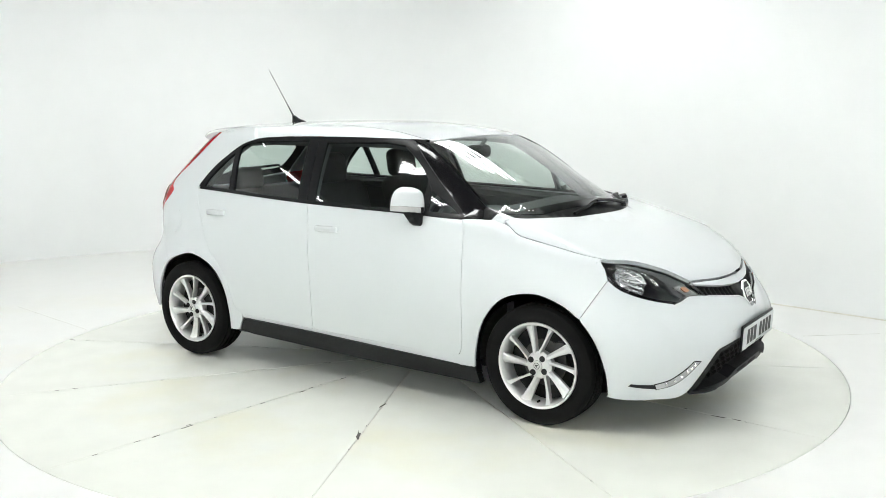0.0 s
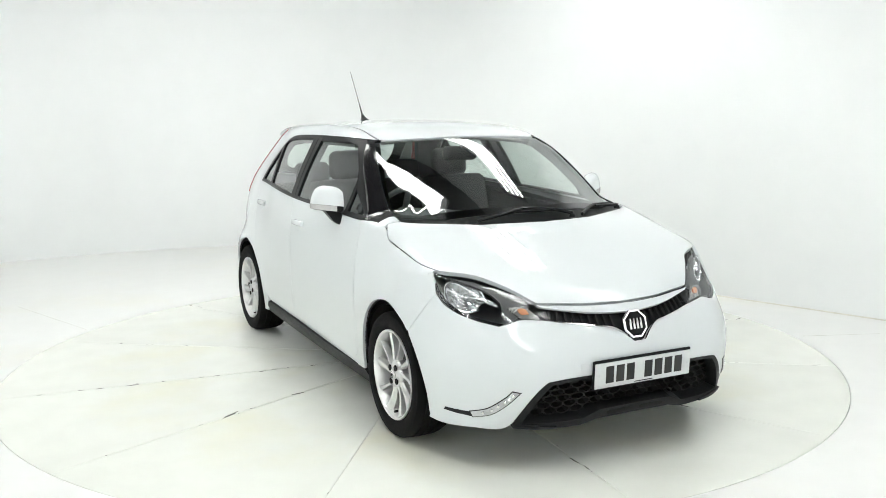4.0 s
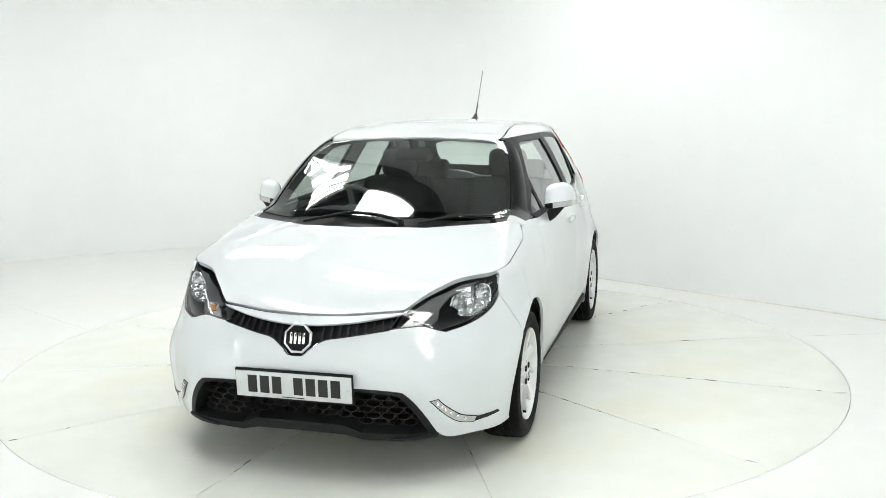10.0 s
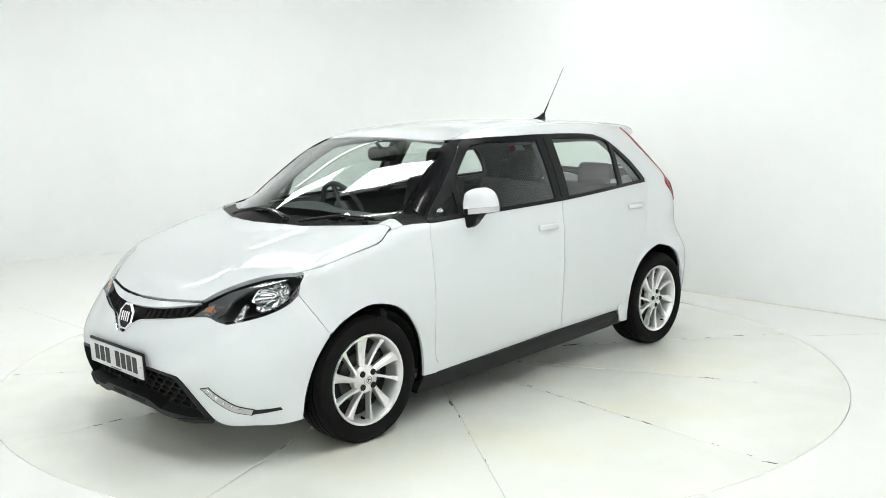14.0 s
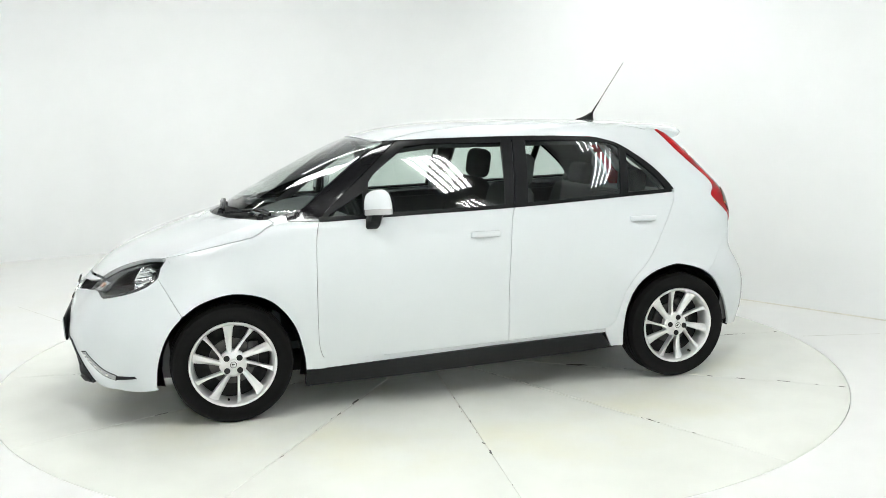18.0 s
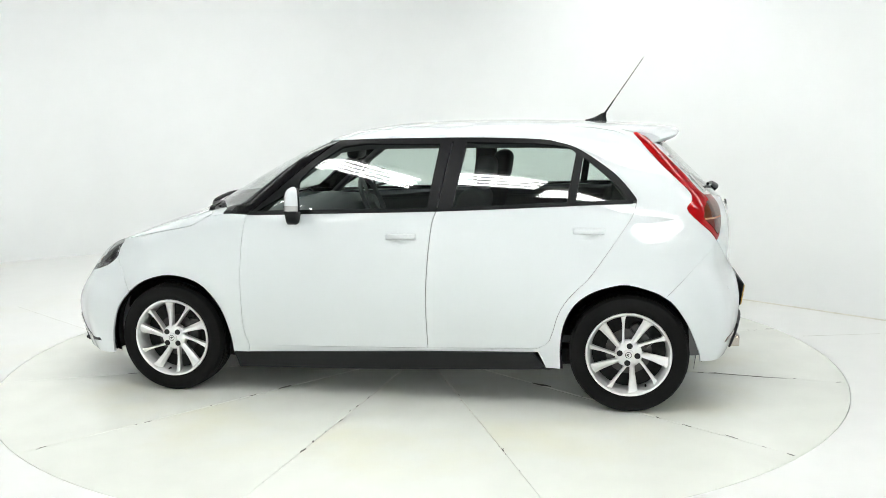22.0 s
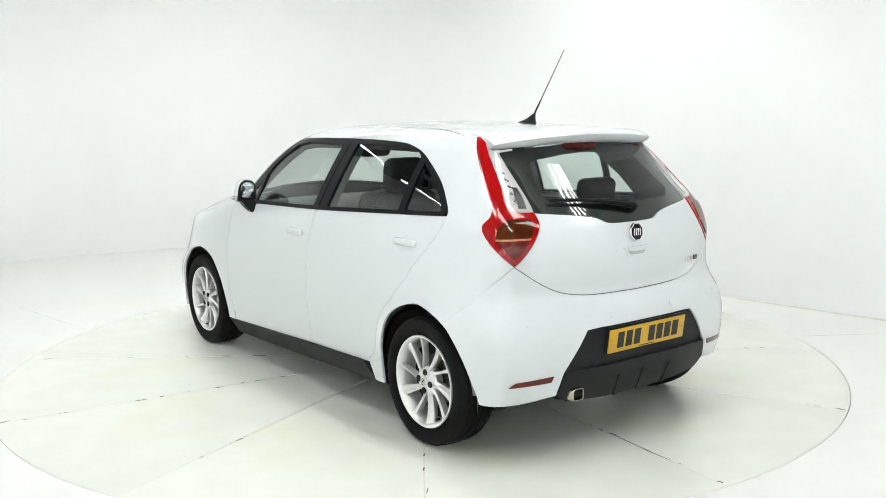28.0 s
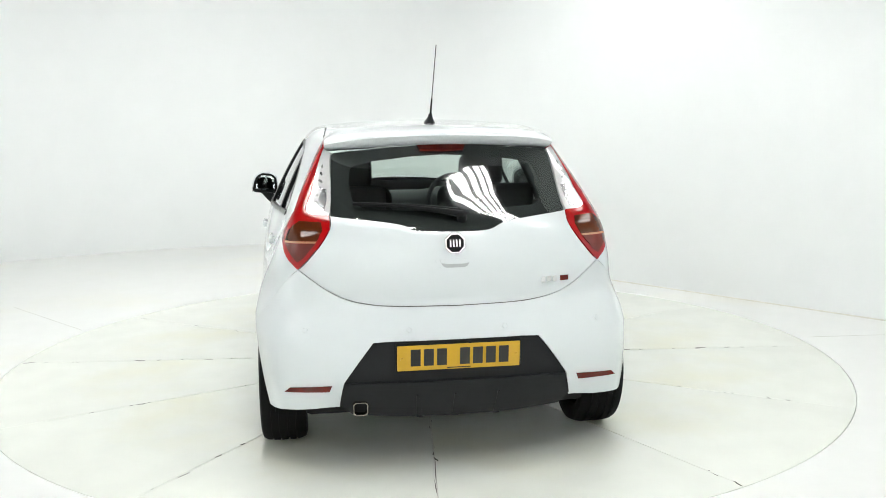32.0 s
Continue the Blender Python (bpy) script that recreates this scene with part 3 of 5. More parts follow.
def car_body(car):
    rough = between
    # side: front wing, doors, rear quarter, sill
    wing_seam = [(1.600, 0.751), (1.497, 0.570)]
    lamp_edge = [(1.556, 0.840), (1.583, 0.80), (1.600, 0.751)]
    arch_wing = [p for p in rough(ARCH_FRONT) if p[0] < 1.49]
    wing = rough(GAP_FRONT)[:-6] + [(0.80, 0.262), (0.80, 0.238)] + arch_wing + wing_seam[::-1] + lamp_edge[::-1] + rough(BONNET_SIDE) + [(1.03, 0.985), (0.976, 0.998), (0.90, 1.001)]
    both("front_wing", wing, "side", WHITE, car, gap=0.0008)
    both("wing_corner", [(0.955, 0.757), (0.955, 0.700), (0.972, 0.681), (1.045, 0.684), (1.022, 0.744), (1.031, 0.757), (1.0, 0.763)], "top", WHITE, car, off=0.0015, depth=0.012)
    both("front_door", rough(GAP_FRONT) + [(0.3, 0.288)] + rough(GAP_MID)[::-1] + rough([(-0.26, 1.033), (0.351, 1.015), (0.80, 1.0)], 4)[1:-1], "side", WHITE, car, gap=0.0017)
    both("rear_door", rough(GAP_MID) + rough(GAP_REAR)[::-1] + rough([(-1.269, 1.074), (-0.733, 1.052), (-0.26, 1.033)], 4)[:-1], "side", WHITE, car, gap=0.0017)
    q, _ = skin("tail", turns(rough(LAMP_REAR_OUT)))
    lamp_side = [(p[0], p[2]) for p in q]
    arch_back = rough(ARCH_REAR)
    q, _ = skin("tail", rear_seam())
    seam_side = [(p[0], p[2]) for p in q][1:-1]
    seam_foot = [p for p in arch_back if p[0] > -1.432] + [(-1.435, 0.612)]
    both("rear_quarter", rough(GAP_REAR) + [(-0.80, 0.300), (-0.84, 0.218)] + seam_foot + seam_side[::-1] + lamp_side[::-1] + [(-1.1, 1.39)] + rough(DLO_TOP[:6])[::-1], "side", WHITE, car)
    both("sill", [(0.80, 0.238), (0.805, 0.296), (0.790, 0.290), (0.757, 0.2765), (0.3, 0.286), (-0.214, 0.300), (-0.80, 0.320), (-0.835, 0.320), (-0.80, 0.300), (-0.758, 0.300), (-0.177, 0.283), (0.80, 0.2385)][::1], "side", WHITE, car, off=-0.006)
    for strip in both("sill_cladding", [(0.892, 0.236), (-0.177, 0.283), (-0.758, 0.300), (-0.775, 0.292), (-0.838, 0.216), (-0.74, 0.198), (0.19, 0.155), (0.888, 0.136)], "side", GREY_PLASTIC, car, off=0.012, depth=0.05, label="unpainted dark grey sill cladding"):
        for v in strip.data.vertices:
            v.co.y *= 1 - 0.62 * max(0.0, 0.262 - v.co.z)
    # roof side between the windows and the roof seam
    ditch = [(0.40, 0.515), (0.30, 0.522), (0.1, 0.510), (-0.4, 0.503), (-0.9, 0.505), (-1.17, 0.520), (-1.25, 0.530)]
    q, _ = skin("top", rough(ditch, 4))
    up = [(p[0], math.degrees(math.atan2(p[2] - ROLL_Z, p[1]))) for p in q]
    q, _ = skin("side", rough(DLO_TOP[4:]))
    low = [(p[0], math.degrees(math.atan2(p[2] - ROLL_Z, p[1]))) for p in q]
    rail = low[::-1] + [(-1.1, low[0][1] + 1.2), (-1.225, low[0][1] + 4.2), (-1.25, up[-1][1] - 0.4)] + up[::-1]
    for s in (1, -1):
        roll_panel("roof_rail", rail, WHITE, car, s)
    roof = [(0.470, 0), (0.463, 0.15), (0.452, 0.28), (0.425, 0.42), (0.40, 0.50)] + rough([(0.30, 0.514), (0.1, 0.502), (-0.4, 0.495), (-0.9, 0.497), (-1.17, 0.514)], 4) + [(-1.25, 0.530), (-1.30, 0.52), (-1.36, 0.48), (-1.37, 0)]
    panel("roof", whole_y(roof), "top", WHITE, car, cell=0.05)
    # bonnet
    q, _ = skin("nose", turns(rough(BONNET_LEAD) + rough(LAMP_TOP)[1:-1]))
    front = [(p[0], p[1]) for p in q]
    q, _ = skin("side", rough(BONNET_SIDE))
    edge = [(p[0], p[1]) for p in q]
    rear = rough([(1.024, 0.745), (1.046, 0.69), (1.100, 0.615), (1.197, 0.398), (1.277, 0.168), (1.300, 0)])
    panel("bonnet", whole_y([(front[0][0], 0)] + front[1:] + edge + rear), "top", WHITE, car, cell=0.045, gap=0.0025, depth=0.02)
    # front bumper and the lip over the grille
    q, _ = skin("side", [(1.600, 0.751), (1.555, 0.672), (1.497, 0.570)])
    seam = as_turn(q, "nose")
    q, _ = skin("side", [p for p in rough(ARCH_FRONT) if p[0] > 1.49])
    arch = as_turn(q, "nose")
    low = turns(rough([(60.0, 0.202), (56, 0.194), (48, 0.188), (41.5, 0.186), (38.6, 0.195), (36.3, 0.218)]))
    lamp_out = [p for p in turns(rough(LAMP_OUT)) if p[1] < 0.752]
    half = turns(rough(GRILLE_LOW)) + turns(rough(LAMP_LOW))[::-1][1:] + lamp_out[::-1] + seam + arch + low + turns(rough(MOUTH))[::-1]
    panel("front_bumper", whole(half), "nose", WHITE, car, cell=0.035, gap=0.001)
    lip = turns([(0, 0.697)] + [(a, b - 0.006) for a, b in rough(BONNET_LEAD)[1:]]) + turns(rough(GRILLE_TOP))[::-1]
    panel("grille_lip", whole(lip), "nose", WHITE, car, cell=0.035, gap=0.001)
    # windscreen, cowl, pillars
    cowl = rough([(1.020, 0.680), (1.058, 0.668), (1.100, 0.615), (1.197, 0.398), (1.277, 0.168), (1.300, 0)])
    screen_low = rough([(0.972, 0.676), (1.030, 0.59), (1.125, 0.398), (1.20, 0.168), (1.222, 0)])
    panel("cowl", whole_y([(a - 0.004, b) for a, b in cowl[::-1]] + screen_low), "top", SATIN, car, off=-0.012, depth=0.01, label="black cowl panel below the windscreen")
    top = [(0.475, 0), (0.468, 0.15), (0.457, 0.28), (0.432, 0.42), (0.41, 0.50), (0.395, 0.535)]
    side = rough([(0.395, 0.535), (0.53, 0.585), (0.70, 0.632), (0.86, 0.664), (0.972, 0.676)])
    panel("windscreen", whole_y(top + side[1:] + screen_low[1:]), "top", SCREEN, car, cell=0.06, off=-0.005, depth=0.0, label="tinted windscreen, reflecting the lights above")
    band_in = [(0.44, 0), (0.43, 0.2), (0.405, 0.40), (0.39, 0.475)] + rough([(0.40, 0.508), (0.55, 0.563), (0.72, 0.614), (0.87, 0.650), (0.935, 0.640)]) + rough([(0.985, 0.575), (1.075, 0.398), (1.15, 0.168), (1.172, 0)])
    ring_panel("screen_border", whole_y(top + side[1:] + screen_low[1:]), whole_y(band_in), "top", FRIT, car, -0.009)
    q, _ = skin("top", side)
    pillar_in = [(p[0], p[2]) for p in q]
    pillar_out = rough([(0.80, 1.004), (0.66, 1.125), (0.50, 1.262), (0.36, 1.375), (0.30, 1.396)])
    both("front_pillar", pillar_in + [(0.96, 1.002)] + pillar_out + [(0.40, 1.391)], "side", GLOSS_BLACK, car, off=-0.001, label="gloss black windscreen pillar trim")
    # side windows: panes, frames, belt strip
    g_front = [(0.535, 1.022), (-0.205, 1.046), (-0.252, 1.375), (0.17, 1.379)] + rough([(0.30, 1.362), (0.39, 1.303), (0.475, 1.237), (0.525, 1.180)])
    g_corner = [(0.765, 1.014), (0.565, 1.019), (0.545, 1.135)]
    g_rear = [(-0.345, 1.048), (-0.935, 1.066), (-0.977, 1.325)] + rough([(-0.955, 1.345), (-0.90, 1.362), (-0.75, 1.377), (-0.395, 1.385)])
    g_quarter = [(-0.975, 1.070), (-1.240, 1.082)] + rough([(-1.212, 1.132), (-1.14, 1.203), (-1.06, 1.270), (-1.010, 1.305)])
    panes = {"front_door_glass": g_front, "corner_glass": g_corner, "rear_door_glass": g_rear, "rear_quarter_glass": g_quarter}
    for name, outline in panes.items():
        for o in both(name, outline, "side", PANE, car, cell=0.08, off=-0.010, depth=0.0, gap=-0.006, label="lightly tinted side glass"):
            o.visible_shadow = True
    dlo = rough(DLO_TOP)
    both("window_frame", [p for p in dlo if p[0] < -0.29] + [(-0.29, 1.385), (-0.395, 1.385)] + rough([(-0.75, 1.377), (-0.90, 1.362), (-0.955, 1.345)])
         + [(-0.977, 1.325), (-1.010, 1.305)] + rough([(-1.06, 1.270), (-1.14, 1.203), (-1.212, 1.132), (-1.240, 1.082)]), "side", SATIN, car, off=-0.002, label="black rear window frame")
    both("window_frame", [p for p in dlo if p[0] > -0.30][0:1] + [p for p in dlo if -0.29 < p[0] < 0.36] + rough([(0.36, 1.372), (0.50, 1.259), (0.66, 1.122), (0.80, 1.004)])
         + [(0.765, 1.014), (0.545, 1.137)] + rough([(0.525, 1.180), (0.475, 1.237), (0.39, 1.303), (0.30, 1.362)])[1:] + [(0.17, 1.379), (-0.252, 1.375), (-0.295, 1.375)], "side", SATIN, car, off=-0.003, label="black front window frame")
    both("pillar_trim", [(-0.208, 1.044), (-0.261, 1.046), (-0.315, 1.390), (-0.250, 1.390)], "side", SATIN, car, off=-0.0015, gap=0.0015, label="satin black door pillar")
    both("pillar_trim", [(-0.266, 1.046), (-0.345, 1.048), (-0.395, 1.390), (-0.320, 1.390)], "side", SATIN, car, off=-0.0015, gap=0.0015, label="satin black door pillar")
    both("quarter_divider", [(-0.932, 1.064), (-0.978, 1.068), (-1.013, 1.31), (-0.974, 1.33)], "side", SATIN, car, off=-0.001)
    both("mirror_divider", [(0.532, 1.02), (0.568, 1.019), (0.556, 1.14), (0.522, 1.183)], "side", SATIN, car, off=-0.001)
    strip = rough(BELT)
    both("belt_strip", [(a, b + 0.012) for a, b in strip[5:]] + [(a, b - 0.008) for a, b in strip[5:]][::-1], "side", SATIN, car, off=0.003, depth=0.02, label="black waist strip")
    # upper grille, mouth
    mesh = turns(rough(GRILLE_TOP)) + turns(rough(GRILLE_LOW))[::-1]
    panel("upper_grille", whole(mesh), "nose", SATIN, car, off=-0.03, depth=0.0, cell=0.04, gap=-0.01)
    trim = turns([(2.0, 0.546)] + rough(GRILLE_LOW)[6:]) + turns([(a, b - 0.0045) for a, b in rough(GRILLE_LOW)[6:]][::-1])
    both("grille_chrome", trim, "nose", CHROME, car, off=0.006, depth=0.012, cell=0.05, label="thin chrome grille edge")
    for s in (1, -1):
        for k in range(9):
            a = 6.3 + k * 2.45
            lo, hi = np.interp(a, [4.3, 7.8, 12.7, 25.2], [0.580, 0.610, 0.622, 0.648]), np.interp(a, [0, 5.8, 13.3, 20.3, 28.5], [0.662, 0.664, 0.672, 0.684, 0.702])
            panel("grille_fin", turns([(a - 0.35, lo), (a + 0.25, lo), (a + 0.55, hi), (a - 0.05, hi)]), "nose", LINER, car, off=-0.014, depth=0.02, side=s, cell=0.1)
    mouth = turns(rough(MOUTH)) + turns([(35.0, 0.20), (18.2, 0.205), (0, 0.215)])
    panel("lower_grille", whole(mouth), "nose", LINER, car, off=-0.10, depth=0.0, cell=0.05, gap=-0.01)
    bezel = turns(rough(MOUTH))
    inner = turns([(0, 0.414), (18, 0.412), (25.0, 0.403), (26.8, 0.390), (30.0, 0.328), (34.0, 0.226)])
    both("grille_surround", bezel + rough(inner)[::-1], "nose", GREY_PLASTIC, car, off=0.004, depth=0.09, cell=0.05, label="black plastic surround of the lower grille")
    honeycomb(car)
    lip = turns([(0, 0.262), (12.5, 0.258), (17.5, 0.226), (33.5, 0.226), (36.6, 0.219), (36.0, 0.203), (33, 0.199), (18, 0.192), (13, 0.212), (0, 0.216)])
    panel("splitter", whole(lip), "nose", GREY_PLASTIC, car, off=0.008, depth=0.09, cell=0.05, label="black plastic chin below the grille")
    for s in (1, -1):
        panel("splitter_ear", turns([(25, 0.207), (33, 0.224), (35.4, 0.226), (35.2, 0.212), (31, 0.201), (25, 0.200)]), "nose", GREY_PLASTIC, car, off=0.017, depth=0.06, side=s, cell=0.04, label="jutting black corner of the chin")
        # slot as a black patch on the chin, standing for the shade inside
        panel("splitter_slot", turns(rough([(1.6, 0.232), (2.2, 0.246), (9.2, 0.244), (9.8, 0.236), (9.2, 0.228), (2.2, 0.226), (1.6, 0.232)], 2)[:-1]), "nose", LINER, car, off=0.0095, depth=0.004, side=s, cell=0.1)
    panel("inner_shell", [(1.66, 0.22), (1.55, 0.83), (1.0, 0.96), (-1.3, 1.02), (-1.58, 0.9), (-1.60, 0.30)] + arch_cut(-1.26) + [(-0.85, 0.2), (0.85, 0.2)] + arch_cut(1.26), "side", SHELL, car, off=-0.022, depth=0.0, cell=0.06)
    panel("inner_shell", [(1.66, 0.22), (1.55, 0.83), (1.0, 0.96), (-1.3, 1.02), (-1.58, 0.9), (-1.60, 0.30)] + arch_cut(-1.26) + [(-0.85, 0.2), (0.85, 0.2)] + arch_cut(1.26), "side", SHELL, car, off=-0.022, depth=0.0, cell=0.06, side=-1)
    panel("inner_shell", whole(turns([(0, 0.62), (30, 0.62), (46, 0.60), (62, 0.60), (64, 0.22), (0, 0.22)])), "nose", SHELL, car, off=-0.115, depth=0.0, cell=0.08)
    panel("inner_shell", whole(turns([(0, 1.02), (40, 1.0), (52, 0.9), (62, 0.62), (60, 0.30), (0, 0.30)])), "tail", SHELL, car, off=-0.03, depth=0.0, cell=0.08)
    panel("inner_shell", whole_y([(1.86, 0), (1.84, 0.3), (1.70, 0.55), (1.50, 0.70), (1.05, 0.72), (1.02, 0.6), (1.18, 0)]), "top", SHELL, car, off=-0.03, depth=0.0, cell=0.08)


def rear_seam():
    """The line from the tail lamp's foot to the wheel arch between quarter panel and bumper."""
    q, _ = skin("side", [(-1.435, 0.612)])
    (u, v), = as_turn(q, "tail")
    a, b = 48.1 * DEG, 0.880
    return [(a + (u - a) * k / 6, b + (v - b) * k / 6) for k in range(7)]


def arch_cut(x):
    return [(x + 0.345 * math.cos(radians(a)), 0.30 + 0.345 * math.sin(radians(a))) for a in range(195, -16, -15)]


def whole_y(half):
    return half + [(a, -b) for a, b in half[::-1] if abs(b) > 1e-6]


def roll_panel(name, poly, material, car, s):
    scaled = [(a, b * 0.012) for a, b in poly]
    flat, faces, _ = patch(scaled, 0.03)
    q, g = skin("roll", [(a, b / 0.012) for a, b in flat])
    if s < 0:
        q, g = q * [1, -1, 1], g * [1, -1, 1]
    f0 = faces[0]
    if np.dot(np.cross(q[f0[1]] - q[f0[0]], q[f0[2]] - q[f0[0]]), g[f0[0]]) < 0:
        faces = [f[::-1] for f in faces]
    return obj(name, q, faces, material, car, loop_normals=[g[i] for f in faces for i in f])


def resample(poly, n):
    p = np.array(poly + poly[:1], float)
    s = np.concatenate([[0], np.cumsum(np.linalg.norm(np.diff(p, axis=0), axis=1))])
    t = np.linspace(0, s[-1], n, endpoint=False)
    return np.stack([np.interp(t, s, p[:, k]) for k in (0, 1)], 1)


def ring_panel(name, outer, inner, mode, material, car, off):
    """A border between two outlines."""
    o = resample(outer, 160)
    fine = resample(inner, 1600)
    c = fine.mean(0)
    ang = np.arctan2(fine[:, 1] - c[1], fine[:, 0] - c[0])
    i = np.array([fine[np.argmin(np.abs(np.angle(np.exp(1j * (ang - math.atan2(y - c[1], x - c[0]))))))] for x, y in o])
    q, g = skin(mode, np.concatenate([o, i]), off)
    n = len(o)
    faces = [[k, (k + 1) % n, n + (k + 1) % n, n + k] for k in range(n)]
    if np.dot(np.cross(q[faces[0][1]] - q[faces[0][0]], q[faces[0][2]] - q[faces[0][0]]), g[0]) < 0:
        faces = [f[::-1] for f in faces]
    return obj(name, q, faces, material, car, loop_normals=[g[k] for f in faces for k in f])


def honeycomb(car):
    """The hexagon mesh of the lower grille, as one web."""
    cells, faces = [], []
    r = 0.031
    for row in range(-1, 9):
        for col in range(-20, 21):
            u, v = col * r * 1.9 + (row % 2) * r * 0.95, 0.216 + row * r * 1.0
            edge = np.interp(v, [0.2, 0.336, 0.412, 0.44], [35.2, 30.6, 27.2, 24]) * DEG
            if abs(u) > edge or v > 0.415 or v < 0.205 + (0.045 if abs(u) < 13 * DEG else 0):
                continue
            base = len(cells)
            for k in range(6):
                a = radians(60 * k)
                for rad, off in ((1.0, 0), (0.86, 0), (0.84, 1)):
                    cells.append((u + r * rad * math.cos(a) * 1.13, v + r * rad * math.sin(a) * 0.66, off))
                j = (k + 1) % 6
                for w in (0, 1):
                    faces.append([base + 3 * k + w, base + 3 * j + w, base + 3 * j + w + 1, base + 3 * k + w + 1])
    q, g = skin("nose", [(a, b) for a, b, _ in cells], -0.045)
    verts = [p - n * 0.035 * o for p, n, (_, _, o) in zip(q, g, cells)]
    obj("grille_mesh", verts, faces, LINER, car, "black honeycomb grille mesh")


def rear_end(car):
    rough = between
    half = turns(rough(GLASS_REAR_LOW)[::-1]) + turns(rough(LAMP_REAR_IN))[::-1][1:] + turns(rough(HATCH_LOW))[1:]
    hatch = panel("tailgate", whole(half), "tail", WHITE, car, gap=0.003, depth=0.02)
    foot = rear_seam()[1:]
    q, _ = skin("side", [p for p in rough(ARCH_REAR) if p[0] < -1.44])
    arch = as_turn(q, "tail")
    half = turns(rough(HATCH_LOW))[::-1] + foot + arch + turns(rough([(57.2, 0.279), (54, 0.275), (45, 0.283), (39, 0.296), (35.9, 0.300)])) + turns(DIFFUSER)[::-1][1:]
    panel("rear_bumper", whole(half), "tail", WHITE, car, gap=0.001)
    low = turns(DIFFUSER) + turns([(33, 0.268), (20, 0.255), (0, 0.25)])
    panel("diffuser", whole(low), "tail", GREY_PLASTIC, car, off=-0.008, depth=0.09, label="dark grey unpainted lower bumper")
    panel("diffuser_step", whole(turns([(0, 0.415), (22, 0.415), (33.2, 0.408), (35.4, 0.318), (33, 0.272), (20, 0.259), (0, 0.254)])), "tail", GREY_PLASTIC, car, off=0.010, depth=0.05, label="lower step of the grey bumper insert")
    for a in (-13, 1, 13):
        panel("diffuser_fin", turns([(a - 1.1, 0.258), (a + 0.9, 0.258), (a + 0.5, 0.36), (a - 0.3, 0.36)]), "tail", GREY_PLASTIC, car, off=0.017, depth=0.03, cell=0.1)
    glass_side = [(58.8, 1.362), (51.8, 1.268), (46.6, 1.188), (43.9, 1.138), (42.6, 1.104)]
    pane = turns([(0, 1.395), (20, 1.392), (42, 1.382), (54, 1.370), (58.8, 1.362)]) + turns(rough(glass_side))[1:] + turns(rough(GLASS_REAR_LOW))[1:]
    panel("rear_screen", whole(pane), "tail", PANE, car, off=-0.006, depth=0.0, cell=0.06, label="tinted rear window")
    edge_in = turns([(0, 1.352), (22, 1.345), (40, 1.328), (47.5, 1.305)]) + turns([(43.5, 1.235), (38.0, 1.16), (33, 1.135), (16, 1.125), (0, 1.122)])
    ring_panel("rear_screen_border", whole(pane), whole(edge_in), "tail", FRIT, car, -0.010)
    inner = [(67.5, 1.428), (63.8, 1.375), (58.3, 1.29), (53.4, 1.20), (50.0, 1.116), (42.6, 1.104)]
    lamp = turns(rough(LAMP_REAR_OUT)) + turns(rough(LAMP_REAR_IN))[1:] + turns(rough(inner))[::-1][1:]
    for s in (1, -1):
        root = panel("tail_lamp", lamp, "tail", RED_LENS, car, off=0.004, depth=0.03, side=s, gap=0.001, label="tall red boomerang tail lamp")
        panel("indicator_lens", turns([(50.2, 1.078), (43.8, 1.074), (42.6, 1.045), (43.4, 1.000), (53.4, 0.998), (52.6, 1.045)]), "tail", SMOKED, root, off=0.008, depth=0.006, side=s, cell=0.015, label="smoked brown indicator lens")
        panel("lower_lens", turns([(43.7, 0.990), (53.0, 0.988), (48.1, 0.912), (46.6, 0.928)]), "tail", DARK_RED, root, off=0.008, depth=0.006, side=s, cell=0.015, label="smoked red diamond lens")
        panel("lens_line", turns([(43.4, 0.999), (53.3, 0.997), (53.1, 0.989), (43.7, 0.991)]), "tail", AMBER, root, off=0.009, depth=0.004, side=s, cell=0.015)
        clear = turns(rough(inner)[5:]) + turns([(42.6, 1.106)]) + turns(rough(glass_side))[::-1]
        panel("clear_lens", clear, "tail", CLEAR_LENS, root, off=0.002, depth=0.02, side=s, gap=0.001, label="clear reversing lens")
        panel("reversing_reflector", turns([(47.6, 1.120), (45.0, 1.118), (46.4, 1.160), (48.9, 1.205), (50.4, 1.205), (49.0, 1.160)]), "tail", REFLECTOR, root, off=0.006, depth=0.003, side=s, cell=0.015)
        for k in range(6):
            z = 1.150 + 0.030 * k
            a0, a1 = np.interp(z, [1.104, 1.138, 1.188, 1.268, 1.362], [43.6, 44.6, 47.4, 52.8, 59.4]), np.interp(z, [1.116, 1.20, 1.29, 1.375], [49.4, 52.6, 57.4, 62.6])
            panel("lens_rib", turns([(a1 - 1.0, z), (a0 + 1.0, z - 0.010), (a0 + 1.0, z - 0.005), (a1 - 1.0, z + 0.008)]), "tail", SILVERED if k % 2 else REFLECTOR, root, off=0.0045, depth=0.003, side=s, cell=0.05)
        panel("rear_reflector", turns([(48.8, 0.366), (47.1, 0.388), (36.7, 0.400), (37.6, 0.372)]), "tail", DARK_RED, car, off=0.003, depth=0.01, side=s, label="red bumper reflector")


